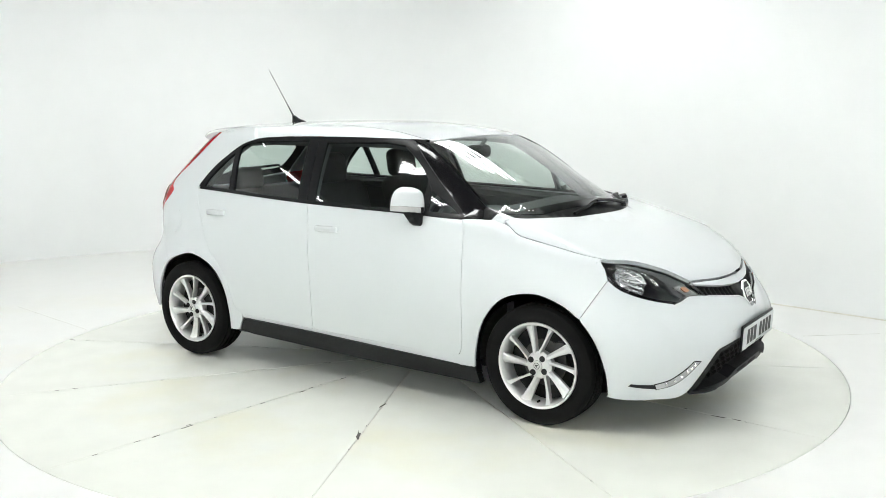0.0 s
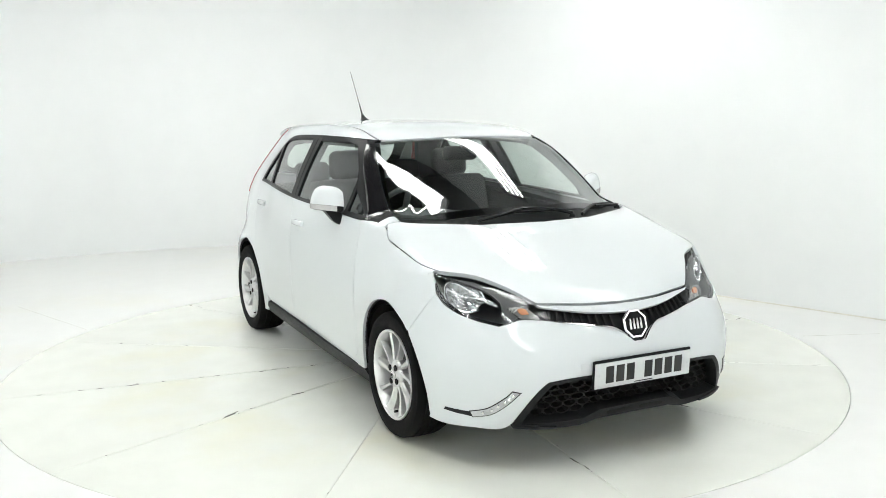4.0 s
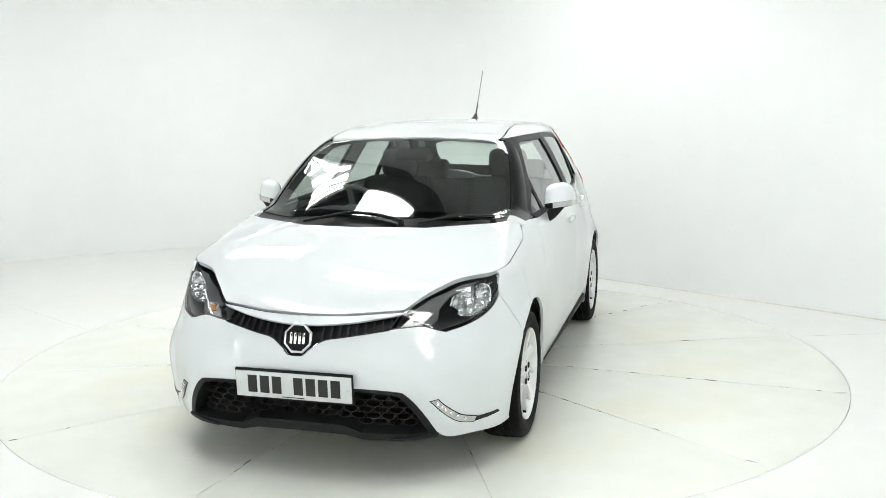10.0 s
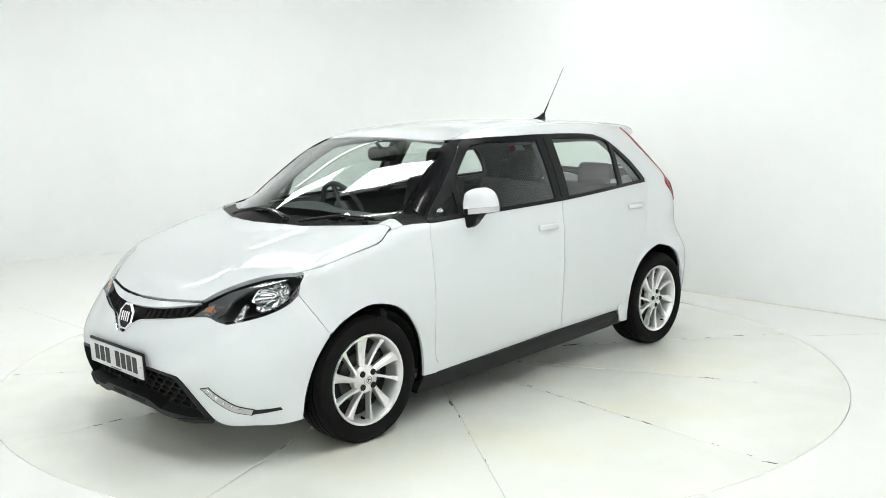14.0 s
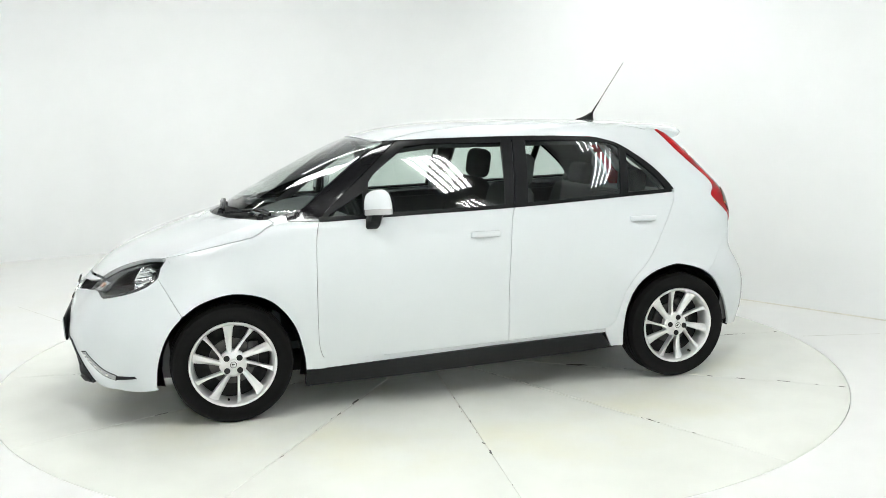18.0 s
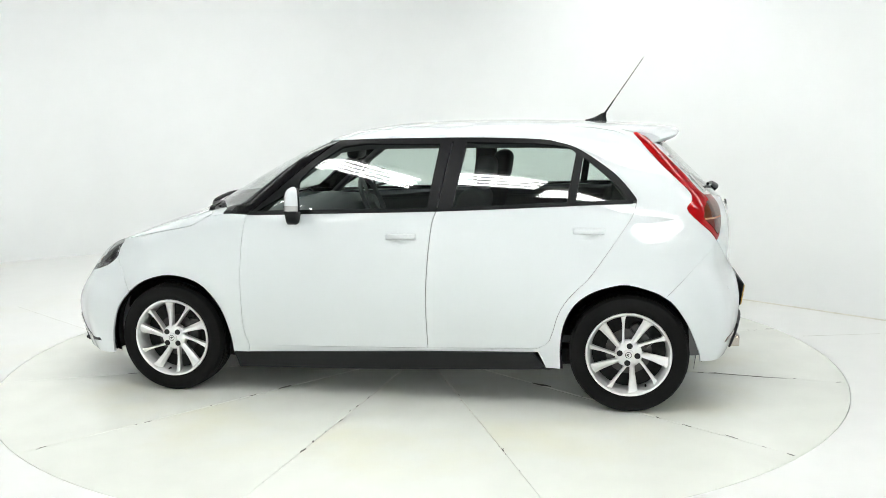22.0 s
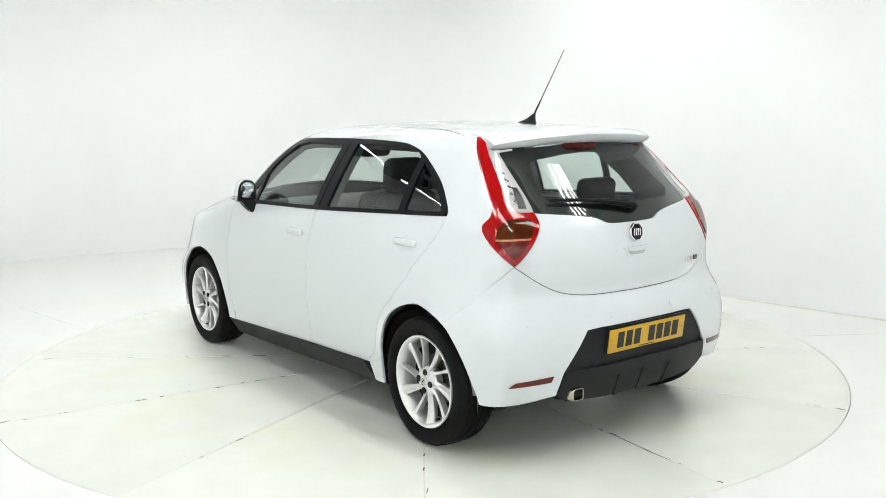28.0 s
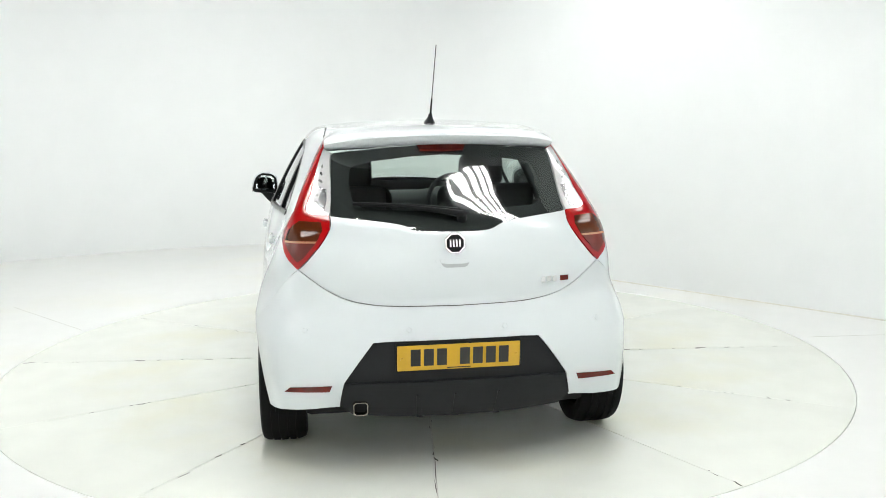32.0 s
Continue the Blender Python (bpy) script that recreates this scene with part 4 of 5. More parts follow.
def spoiler(car):
    """The roof spoiler over the rear window: a thin wing that grows out of the roof."""
    bm = bmesh.new()
    n, m = 41, 11
    ts = [-1 + 2 * i / (n - 1) for i in range(n)]
    root = -1.19
    roof, _ = skin("top", [(root, t * 0.492) for t in ts])
    mid, _ = skin("top", [(-1.27, t * 0.50) for t in ts])
    rows = []
    for t, r, r2 in zip(ts, roof, mid):
        k, zr, zm = abs(t), float(r[2]), float(r2[2])
        tip = -1.520 + 0.03 * k ** 2 + 0.085 * k ** 8
        zt = 1.438 - 0.026 * t * t - 0.014 * k ** 8
        th = 1 - 0.4 * k ** 6
        d = tip + 1.27
        row = [(root, 0.492, zr + 0.0005), (-1.27, 0.502, zm + 0.0015), (-1.27 + d * 0.30, 0.510, zt + (zm - zt) * 0.90), (-1.27 + d * 0.62, 0.518, zt + (zm - zt) * 0.72), (tip + 0.03, 0.525, zt + (zm - zt) * 0.42), (tip + 0.008, 0.527, zt + 0.004), (tip, 0.527, zt - 0.006),
               (tip + 0.010, 0.526, zt - 0.024 * th), (tip + 0.045, 0.522, zt - 0.044 * th), (-1.36, 0.508, zt - 0.056 * th), (root, 0.488, zr - 0.02)]
        rows.append([bm.verts.new((x, t * w, z)) for x, w, z in row])
    for a, b in zip(rows, rows[1:]):
        for k in range(m - 1):
            bm.faces.new((a[k], b[k], b[k + 1], a[k + 1]))
    bm.faces.new(rows[0])
    bm.faces.new(rows[-1])
    part("roof_spoiler", bm, WHITE, car, angle=50)
    panel("high_brake_light", whole(turns([(0, 1.392), (19, 1.388), (16, 1.366), (0, 1.362)])), "tail", DARK_RED, car, off=0.004, depth=0.01, label="dark red high-level brake light")


# ---- wheels ----
def make_wheel():
    """A wheel whose outer face looks along +y, its hub at the origin."""
    root = new("wheel")
    R = 0.306
    prof = [(0.213, -0.165), (0.235, -0.185), (0.27, -0.193), (0.292, -0.186), (0.301, -0.165), (R - 0.001, -0.150), (R - 0.001, -0.1455), (0.298, -0.145), (0.298, -0.139), (R, -0.1385), (R, -0.1115), (0.298, -0.111), (0.298, -0.103),
            (R, -0.1025), (R + 0.001, -0.0735), (0.298, -0.073), (0.298, -0.065), (R, -0.0645), (R - 0.001, -0.0375), (0.298, -0.037), (0.298, -0.031), (0.3035, -0.0305), (0.302, -0.010), (0.292, 0.008), (0.272, 0.016), (0.245, 0.013), (0.226, 0.004), (0.214, -0.004)]
    tyre = part("tyre", lathe(prof, 72), RUBBER, root, "black road tyre")
    lip = [(0.150, -0.16), (0.196, -0.155), (0.200, -0.03), (0.205, -0.010), (0.214, -0.004), (0.219, 0.002), (0.217, 0.008), (0.208, 0.006), (0.199, -0.008), (0.192, -0.045), (0.190, -0.15)]
    rim = part("rim", lathe(lip, 72), ALLOY, root, "silver alloy rim with twin swept spokes")
    hub = [(0.0001, -0.003), (0.034, -0.003), (0.048, -0.006), (0.062, -0.012), (0.070, -0.024), (0.068, -0.06)]
    part("hub_face", lathe(hub, 40), ALLOY, rim)
    # ten swept spokes, broad and narrow blades in turn
    for k in range(5):
        for broad in (0, 1):
            bm = bmesh.new()
            rows = []
            end = radians((85 if broad else 120) + 72 * k)
            root_at = end - radians(14 if broad else 24)
            p0 = Vector((0.050 * math.cos(root_at), 0, 0.050 * math.sin(root_at)))
            p1 = Vector((0.206 * math.cos(end), 0, 0.206 * math.sin(end)))
            across = Vector((-(p1 - p0).z, 0, (p1 - p0).x)).normalized()
            for j in range(9):
                u = j / 8
                half = (0.012 + 0.014 * u ** 1.5) if broad else (0.0085 - 0.003 * math.sin(u * math.pi) + 0.004 * u ** 3)
                if j == 8:
                    half *= 1.3
                yy = -0.010 - 0.008 * math.sin(u * math.pi) + 0.006 * u
                ring = []
                for w, dy in ((-1, -0.014 if broad else -0.003), (-0.2, -0.001), (0.75, 0.001), (1, -0.004), (0.9, -0.034), (-0.9, -0.034)):
                    ring.append(bm.verts.new(p0.lerp(p1, u) + across * (w * half) + Vector((0, yy + dy, 0))))
                rows.append(ring)
            for a, b in zip(rows, rows[1:]):
                for i in range(6):
                    bm.faces.new((a[i], a[(i + 1) % 6], b[(i + 1) % 6], b[i]))
            part("spoke", bm, ALLOY, rim, angle=28)
    cap = part("centre_cap", lathe([(0.0001, 0.005), (0.022, 0.005), (0.0265, 0.002), (0.027, -0.004)], 32), ALLOY, root, "silver centre cap with an octagon mark")
    bm = bmesh.new()
    for k in range(8):
        a, b = radians(22.5 + 45 * k), radians(67.5 + 45 * k)
        f = [bm.verts.new((r * math.cos(t), 0.0065, r * math.sin(t))) for r, t in ((0.0175, a), (0.0175, b), (0.0145, b), (0.0145, a))]
        bm.faces.new(f)
    box(0.017, 0.002, 0.004, (0, 0.006, 0.003), 0, bm=bm)
    box(0.004, 0.002, 0.014, (0.003, 0.006, 0), 0, bm=bm)
    part("cap_mark", bm, DARK_METAL, cap, smooth=False)
    # bolt holes as flat black discs, the shade inside them put into the colour
    for k in range(4):
        a = radians(45 + 90 * k)
        b = part("bolt_hole", lathe([(0.0001, 0.0005), (0.0145, 0.0005), (0.0155, -0.004)], 20), LINER, root, "black disc as the shade in a wheel bolt hole")
        b.location = (0.045 * math.cos(a), 0.0005, 0.045 * math.sin(a))
    v = part("valve", lathe([(0.0001, 0.01), (0.005, 0.01), (0.006, -0.01)], 10), RUBBER, root)
    v.location = (0.03, -0.012, -0.182)
    part("brake_disc", lathe([(0.05, -0.075), (0.118, -0.075), (0.118, -0.085), (0.05, -0.085)], 48), STEEL, root, "worn steel brake disc")
    # black disc added to put shade behind the spokes
    part("wheel_shade_back", lathe([(0.0001, -0.088), (0.189, -0.088), (0.189, -0.11)], 40), LINER, root)
    part("brake_caliper", box(0.055, 0.07, 0.14, (-0.105, -0.095, 0.03), 0.012), DARK_METAL, root, "dark brake caliper")
    return root


def wheels(car):
    first = make_wheel()
    first.parent = car
    for k, (x, s, z, spin) in enumerate(((1.26, 1, 0.302, 0), (-1.26, 1, 0.306, 38), (1.26, -1, 0.302, 10), (-1.26, -1, 0.306, 25))):
        m = pose(x, 0.832 * s, z) @ pose(0, 0, 0, 0, 0, 0 if s > 0 else 180) @ pose(0, 0, 0, 0, spin, 0)
        w = first if k == 0 else copy_thing(first, m)
        w.matrix_basis = m
        # arch liner
        bm = bmesh.new()
        rows = []
        for a in range(-13, 194, 9):
            r = 0.368
            c, d = r * math.cos(radians(a)), r * math.sin(radians(a))
            edge = float(skin("side", [(x + c, max(0.30 + d, 0.2))])[0][0][1]) - 0.012
            rows.append([bm.verts.new((x + c, s * y, 0.30 + d)) for y in (edge, 0.60, 0.48)] + [bm.verts.new((x + c * 0.3, s * 0.48, 0.30 + d * 0.3))])
        for a, b in zip(rows, rows[1:]):
            for i in range(3):
                bm.faces.new((a[i], a[i + 1], b[i + 1], b[i]))
        part("arch_liner", bm, LINER, car, "black wheel arch liner")
    part("underbody", box(3.1, 1.30, 0.10, (0.0, 0, 0.235), 0.03), LINER, car, "dark underbody")
    part("underbody", box(0.6, 0.92, 0.10, (1.60, 0, 0.25), 0.03), LINER, car, "dark underbody")
    part("axle", tube([(-1.26, -0.6, 0.29), (-1.26, 0.6, 0.29)], 0.035), LINER, car)


# ---- lamps, mirrors, trim ----
def headlamps(car):
    rough = between
    outline = turns(rough(LAMP_TOP)) + turns(rough(LAMP_OUT))[1:] + turns(rough(LAMP_LOW))[1:]
    for s in (1, -1):
        lamp = lamp_tub(outline, car, s)
        panel("lens", outline, "nose", LENS, lamp, off=-0.001, depth=0.0, side=s, gap=0.003, cell=0.03, label="clear polycarbonate lens")
        rim = rough(LAMP_OUT)
        panel("bezel_edge", turns(rim[4:]) + turns([(a - 1.2, b + 0.009) for a, b in rim[4:]][::-1]), "nose", GLOSS_BLACK, lamp, off=-0.006, depth=0.012, side=s, cell=0.05)
        panel("bezel_wing", turns([(31.5, 0.716), (38.6, 0.770), (49.5, 0.817), (56.5, 0.832), (50, 0.806), (44.0, 0.776), (40.2, 0.735), (38.8, 0.690), (36.2, 0.664), (38.4, 0.650), (36.0, 0.660), (33.5, 0.700)]), "nose", LAMP_GREY, lamp, off=-0.020, depth=0.012, side=s, cell=0.03, label="dark grey inner bezel")
        bowl = [(41.2, 0.722), (43.8, 0.766), (48.2, 0.792), (53.0, 0.808), (56.2, 0.806), (57.2, 0.776), (55.6, 0.730), (51.8, 0.696), (47.0, 0.680), (42.8, 0.684), (43.2, 0.706)]
        centre = lamp_bowl(turns(rough(bowl + bowl[:1], 3)[:-1]), lamp, s)
        bulb = part("bulb", lathe([(0.0001, 0.046), (0.009, 0.044), (0.012, 0.036), (0.012, 0.004), (0.017, 0.002), (0.018, -0.004)], 20, "x"), CHROME, lamp, "capped bulb")
        bulb.location = centre
        panel("indicator_housing", turns([(28.4, 0.661), (33.4, 0.716), (38.2, 0.712), (34.2, 0.668)]), "nose", SILVERED, lamp, off=-0.012, depth=0.015, side=s, cell=0.05, label="silvered indicator housing")
        panel("indicator", turns(rough([(32.0, 0.684), (33.2, 0.704), (35.2, 0.703), (34.0, 0.683), (32.0, 0.684)], 3)[:-1]), "nose", AMBER, lamp, off=-0.007, depth=0.006, side=s, cell=0.05, label="amber indicator bulb")
        drl = turns(rough([(34.2, 0.366), (37.6, 0.308), (41.6, 0.261), (46.2, 0.243)]) + rough([(46.8, 0.266), (42.3, 0.286), (37.8, 0.339), (35.9, 0.371)]))
        day = panel("daytime_lamp", drl, "nose", DAY_LENS, car, off=0.004, depth=0.02, side=s, cell=0.03, label="clear daytime running light strip")
        panel("lamp_trim", drl, "nose", GREY_PLASTIC, day, off=0.002, depth=0.02, side=s, cell=0.03, gap=-0.004)
        for k in range(6):
            u = 0.08 + k * 0.15
            a = np.interp(u, [0, 0.4, 0.75, 1], [35.2, 37.9, 42.0, 46.4])
            b = np.interp(u, [0, 0.4, 0.75, 1], [0.363, 0.322, 0.273, 0.254])
            q, g = skin("nose", turns([(a, b)]), 0.006)
            led = part("led", lathe([(0.0001, 0.004), (0.006, 0.003), (0.0075, 0.0)], 12, "z"), CHROME, day)
            led.matrix_basis = Matrix.Translation(q[0] * [1, s, 1]) @ Vector((g[0][0], g[0][1] * s, g[0][2])).to_track_quat("Z", "Y").to_matrix().to_4x4()
        panel("lamp_blank", turns([(46.9, 0.2655), (53.6, 0.274), (54.2, 0.262), (46.3, 0.2435)]), "nose", GREY_PLASTIC, car, off=0.003, depth=0.012, side=s, cell=0.04, label="dark grey strip behind the running light")


def lamp_tub(outline, car, s):
    """The dark housing: a deep tub that runs back and inwards from the lamp's edge."""
    flat = resample(outline, 56)
    q, _ = skin("nose", flat, -0.003)
    q = q * [1, s, 1]
    c, n = q.mean(0), len(flat)
    verts, faces = [], []
    for f, d in ((1.0, 0.0), (0.99, 0.05), (0.93, 0.13), (0.80, 0.24)):
        verts += list(c + (q - c) * f + np.array([-0.84, -0.42 * s, -0.04]) * d)
    for k in range(3):
        faces += [[k * n + i, k * n + (i + 1) % n, (k + 1) * n + (i + 1) % n, (k + 1) * n + i] for i in range(n)]
    faces.append([3 * n + i for i in range(n)])
    return obj("headlamp", verts, faces, BEZEL, car, "clear headlamp with a dark grey bezel", smooth=True)


def lamp_bowl(outline, parent, s):
    """A faceted chrome cup that looks forward, its mouth set back from the raked lens. Gives the bulb's seat."""
    q, _ = skin("nose", resample(outline, 48), -0.014)
    q[:, 0] -= 0.5 * (q[:, 0] - q[:, 0].min())
    q = q * [1, s, 1]
    c, n, verts, faces = q.mean(0), len(q), [], []
    for f, d, step in ((1.03, 0.0, 0), (0.97, 0.003, 0), (0.90, 0.016, 0.004), (0.70, 0.034, 0.006), (0.45, 0.046, 0.004), (0.16, 0.050, 0)):
        for i in range(n):
            p = c + (q[i] - c) * f
            verts.append((p[0] - d + step * (1 if i % 4 < 2 else -1), p[1], p[2]))
    for k in range(5):
        faces += [[k * n + i, k * n + (i + 1) % n, (k + 1) * n + (i + 1) % n, (k + 1) * n + i][::s] for i in range(n)]
    faces.append([5 * n + i for i in range(n)][::s])
    obj("reflector", verts, faces, REFLECTOR, parent, "faceted chrome reflector")
    return Vector((c[0] - 0.05, c[1], c[2]))


def mirrors(car):
    for s in (1, -1):
        root = new("door_mirror")
        root.parent = car
        bm = bmesh.new()
        rows, n = [], 28
        for i in range(12):
            v = i / 11
            z = 1.044 + 0.120 * (1 - (1 - v) ** 1.35)
            ring = []
            for k in range(n):
                a = 2 * math.pi * k / n
                cx, sy = math.cos(a), math.sin(a)
                px = abs(cx) ** 0.75 * (1 if cx > 0 else -1)
                py = abs(sy) ** 0.75 * (1 if sy > 0 else -1)
                depth = 0.105 if cx > 0 else 0.030
                out = (1 - 0.62 * v ** 1.7) if py > 0 else (1 - 0.12 * v ** 2)
                top = (1 - max(0, (v - 0.6) / 0.4) ** 2 * 0.55)
                ring.append(bm.verts.new((0.522 + px * depth * (1 - 0.50 * v ** 2.2) * top, s * (0.882 + py * 0.080 * out * top), z)))
            rows.append(ring)
        for a, b in zip(rows, rows[1:]):
            for k in range(n):
                bm.faces.new((a[k], a[(k + 1) % n], b[(k + 1) % n], b[k]))
        bm.faces.new(rows[0])
        bm.faces.new(rows[-1])
        part("mirror_cap", bm, WHITE, root, "white painted mirror cap", angle=70)
        bm = bmesh.new()
        rows = []
        for z, w in ((1.046, 0.985), (1.040, 0.985), (1.028, 0.99), (1.014, 0.93), (1.008, 0.80)):
            ring = []
            for k in range(n):
                a = 2 * math.pi * k / n
                cx, sy = math.cos(a), math.sin(a)
                px = abs(cx) ** 0.75 * (1 if cx > 0 else -1)
                py = abs(sy) ** 0.75 * (1 if sy > 0 else -1)
                ring.append(bm.verts.new((0.525 + px * (0.105 if cx > 0 else 0.030) * w, s * (0.882 + py * 0.080 * w), z)))
            rows.append(ring)
        for a, b in zip(rows, rows[1:]):
            for k in range(n):
                bm.faces.new((a[k], a[(k + 1) % n], b[(k + 1) % n], b[k]))
        bm.faces.new(rows[-1])
        part("mirror_base", bm, SATIN, root, "black lower mirror shell", angle=70)
        # indicator strip round the outer half
        bm = bmesh.new()
        rows = []
        for k in range(15):
            a = radians(-15 + 135 * k / 14)
            px = abs(math.cos(a)) ** 0.75 * (1 if math.cos(a) > 0 else -1)
            py = abs(math.sin(a)) ** 0.75 * (1 if math.sin(a) > 0 else -1)
            rows.append([bm.verts.new((0.525 + px * (0.108 if px > 0 else 0.033), s * (0.882 + py * 0.083), z)) for z in (1.045, 1.030, 1.012)])
        for a, b in zip(rows, rows[1:]):
            for k in (0, 1):
                bm.faces.new((a[k], b[k], b[k + 1], a[k + 1]))
        part("mirror_indicator", bm, CLEAR_LENS, root, "clear side repeater strip", angle=70)
        shape = []
        for v in [i / 12 for i in range(13)]:
            top = 1 - max(0, (v - 0.6) / 0.4) ** 2 * 0.55
            shape.append((v, 0.882 + 0.080 * (1 - 0.62 * v ** 1.7) * top, 0.882 - 0.080 * (1 - 0.12 * v * v) * top))
        zs = lambda v: 1.020 + 0.140 * (1 - (1 - v) ** 1.35)
        edge = [(y1, zs(v)) for v, y1, y0 in shape] + [(y0, zs(v)) for v, y1, y0 in shape[::-1]]
        for name, k, x, d, material, label in (("mirror_bezel", 0.95, 0.486, 0.016, SATIN, ""), ("mirror_glass", 0.78, 0.4835, 0.006, MIRROR, "mirror glass facing back")):
            bm = prism([((y - 0.872) * k, (z - 1.086) * k) for y, z in edge], d, 0.002)
            bm.transform(Matrix.Translation((x, s * 0.872, 1.086)) @ Matrix(((0, 1, 0, 0), (s, 0, 0, 0), (0, 0, 1, 0), (0, 0, 0, 1))))
            bmesh.ops.recalc_face_normals(bm, faces=bm.faces)
            part(name, bm, material, root, label)
        foot = bmesh.new()
        rows = []
        for x, y, z, w, d in ((0.545, 0.868, 1.012, 0.046, 0.045), (0.549, 0.850, 0.985, 0.046, 0.042), (0.554, 0.826, 0.948, 0.046, 0.036), (0.558, 0.812, 0.930, 0.042, 0.026)):
            rows.append([foot.verts.new((x + w * cx, s * (y + d * cy), z)) for cx, cy in ((1, 0.3), (0.7, 1), (-0.7, 1), (-1, 0.3), (-1, -0.8), (1, -0.8))])
        for a, b in zip(rows, rows[1:]):
            for k in range(6):
                foot.faces.new((a[k], a[(k + 1) % 6], b[(k + 1) % 6], b[k]))
        foot.faces.new(rows[0])
        foot.faces.new(rows[-1])
        part("mirror_foot", foot, SATIN, root, "black mirror foot", angle=50)
        lift = Matrix(((0.58, -0.46 * s, 0, 0.502 - 0.58 * 0.527 + 0.46 * 0.872), (0, 1, 0, s * -0.016), (0, s * 0.12, 0.86, 0.157 - 0.12 * 0.882), (0, 0, 0, 1)))
        rest = Matrix(((0.8, 0, 0, 0.525 - 0.8 * 0.552), (0, 1, 0, s * -0.016), (0, s * 0.12, 0.86, 0.157 - 0.12 * 0.882), (0, 0, 0, 1)))
        for piece in root.children:
            piece.data.transform(rest if piece.name.startswith("mirror_foot") else lift)


def handles(car):
    for s in (1, -1):
        for x0, x1, z in ((0.006, -0.161, 0.898), (-0.969, -1.132, 0.934)):
            c = (x0 + x1) / 2
            y = float(skin("side", [(c, z)])[0][0][1])
            h = part("door_handle", box(abs(x0 - x1), 0.022, 0.034, (c, s * (y + 0.010), z), 0.009, 3), WHITE, car, "body-coloured door handle")
            for k in (-1, 1):
                part("handle_foot", box(0.026, 0.03, 0.026, (c + k * 0.062, s * (y + 0.002), z), 0.006), WHITE, h)
            dish = [(c + 0.060 * math.cos(t), z - 0.022 + 0.026 * math.sin(t)) for t in np.linspace(0, 2 * math.pi, 25)[:-1]]
            p = np.array(dish)
            cc = p.mean(0)
            n, verts, faces = len(p), [], []
            for f, o in ((1.0, 0.0004), (0.93, 0.0010), (0.80, 0.0009), (0.4, 0.0008)):
                q, g = skin("side", cc + (p - cc) * f, o)
                verts += list(q * [1, s, 1])
            for k in range(3):
                for i in range(n):
                    faces.append([k * n + i, k * n + (i + 1) % n, (k + 1) * n + (i + 1) % n, (k + 1) * n + i][::-s])
            obj("handle_dish", verts, faces, WHITE, h, smooth=True)


def octagon_badge(name, car, at, normal, r, label):
    root = new(name)
    root.parent = car
    root["label"] = label
    root.matrix_basis = Matrix.Translation(at) @ Vector(normal).to_track_quat("Z", "Y").to_matrix().to_4x4()

    def octa(rad, z):
        return [(rad * math.cos(radians(22.5 + 45 * k)), rad * math.sin(radians(22.5 + 45 * k)), z) for k in range(8)]
    verts = octa(r, 0) + octa(r, 0.004) + octa(r * 0.96, 0.008) + octa(r * 0.84, 0.008) + octa(r * 0.82, 0.004)
    faces = [[k * 8 + i, k * 8 + (i + 1) % 8, k * 8 + 8 + (i + 1) % 8, k * 8 + 8 + i] for k in range(4) for i in range(8)]
    obj("badge_ring", verts, faces, CHROME, root)
    obj("badge_field", octa(r * 0.83, 0.0045), [list(range(8))], SATIN, root)
    w = r * 0.17
    for x, y, a, b, t in ((-0.42, 0, w, r * 0.70, 0), (-0.14, 0, w, r * 0.70, 0), (0.14, 0, w, r * 0.70, 0), (0.42, 0, w, r * 0.70, 0)):
        part("badge_bar", box(a, b, 0.006, (x * r, y * r, 0.007), 0.001, turn=Matrix.Rotation(radians(t), 3, "Z")), CHROME, root)
    return root


def number_plate(car, at, tilt, facing, material, label):
    root = new("number_plate")
    root.parent = car
    root["label"] = label
    root.matrix_basis = Matrix.Translation(at) @ pose(0, 0, 0, 0, 0, 90 if facing > 0 else -90) @ pose(0, 0, 0, 90 + tilt)
    part("plate_holder", box(0.534, 0.128, 0.012, (0, 0.003, -0.009), 0.006), SATIN, root)
    part("plate", box(0.522, 0.112, 0.006, (0, 0, 0), 0.004, 2), material, root)
    x = -0.207
    for k in range(7):
        if k == 3:
            x += 0.042
        part("character_bar", box(0.042, 0.075, 0.0015, (x + 0.023, 0.002, 0.0033), 0.0), PLATE_INK, root, "dark bar in place of a plate character")
        x += 0.0555
    part("maker_line", box(0.10, 0.004, 0.0012, (0.0, -0.048, 0.0033), 0.0), PLATE_INK, root)
    for k in (-1, 1):
        d = part("screw_cap", lathe([(0.0001, 0.004), (0.005, 0.004), (0.006, 0.0)], 14, "z"), material, root)
        d.location = (0.243 * k, 0.0, 0.002)


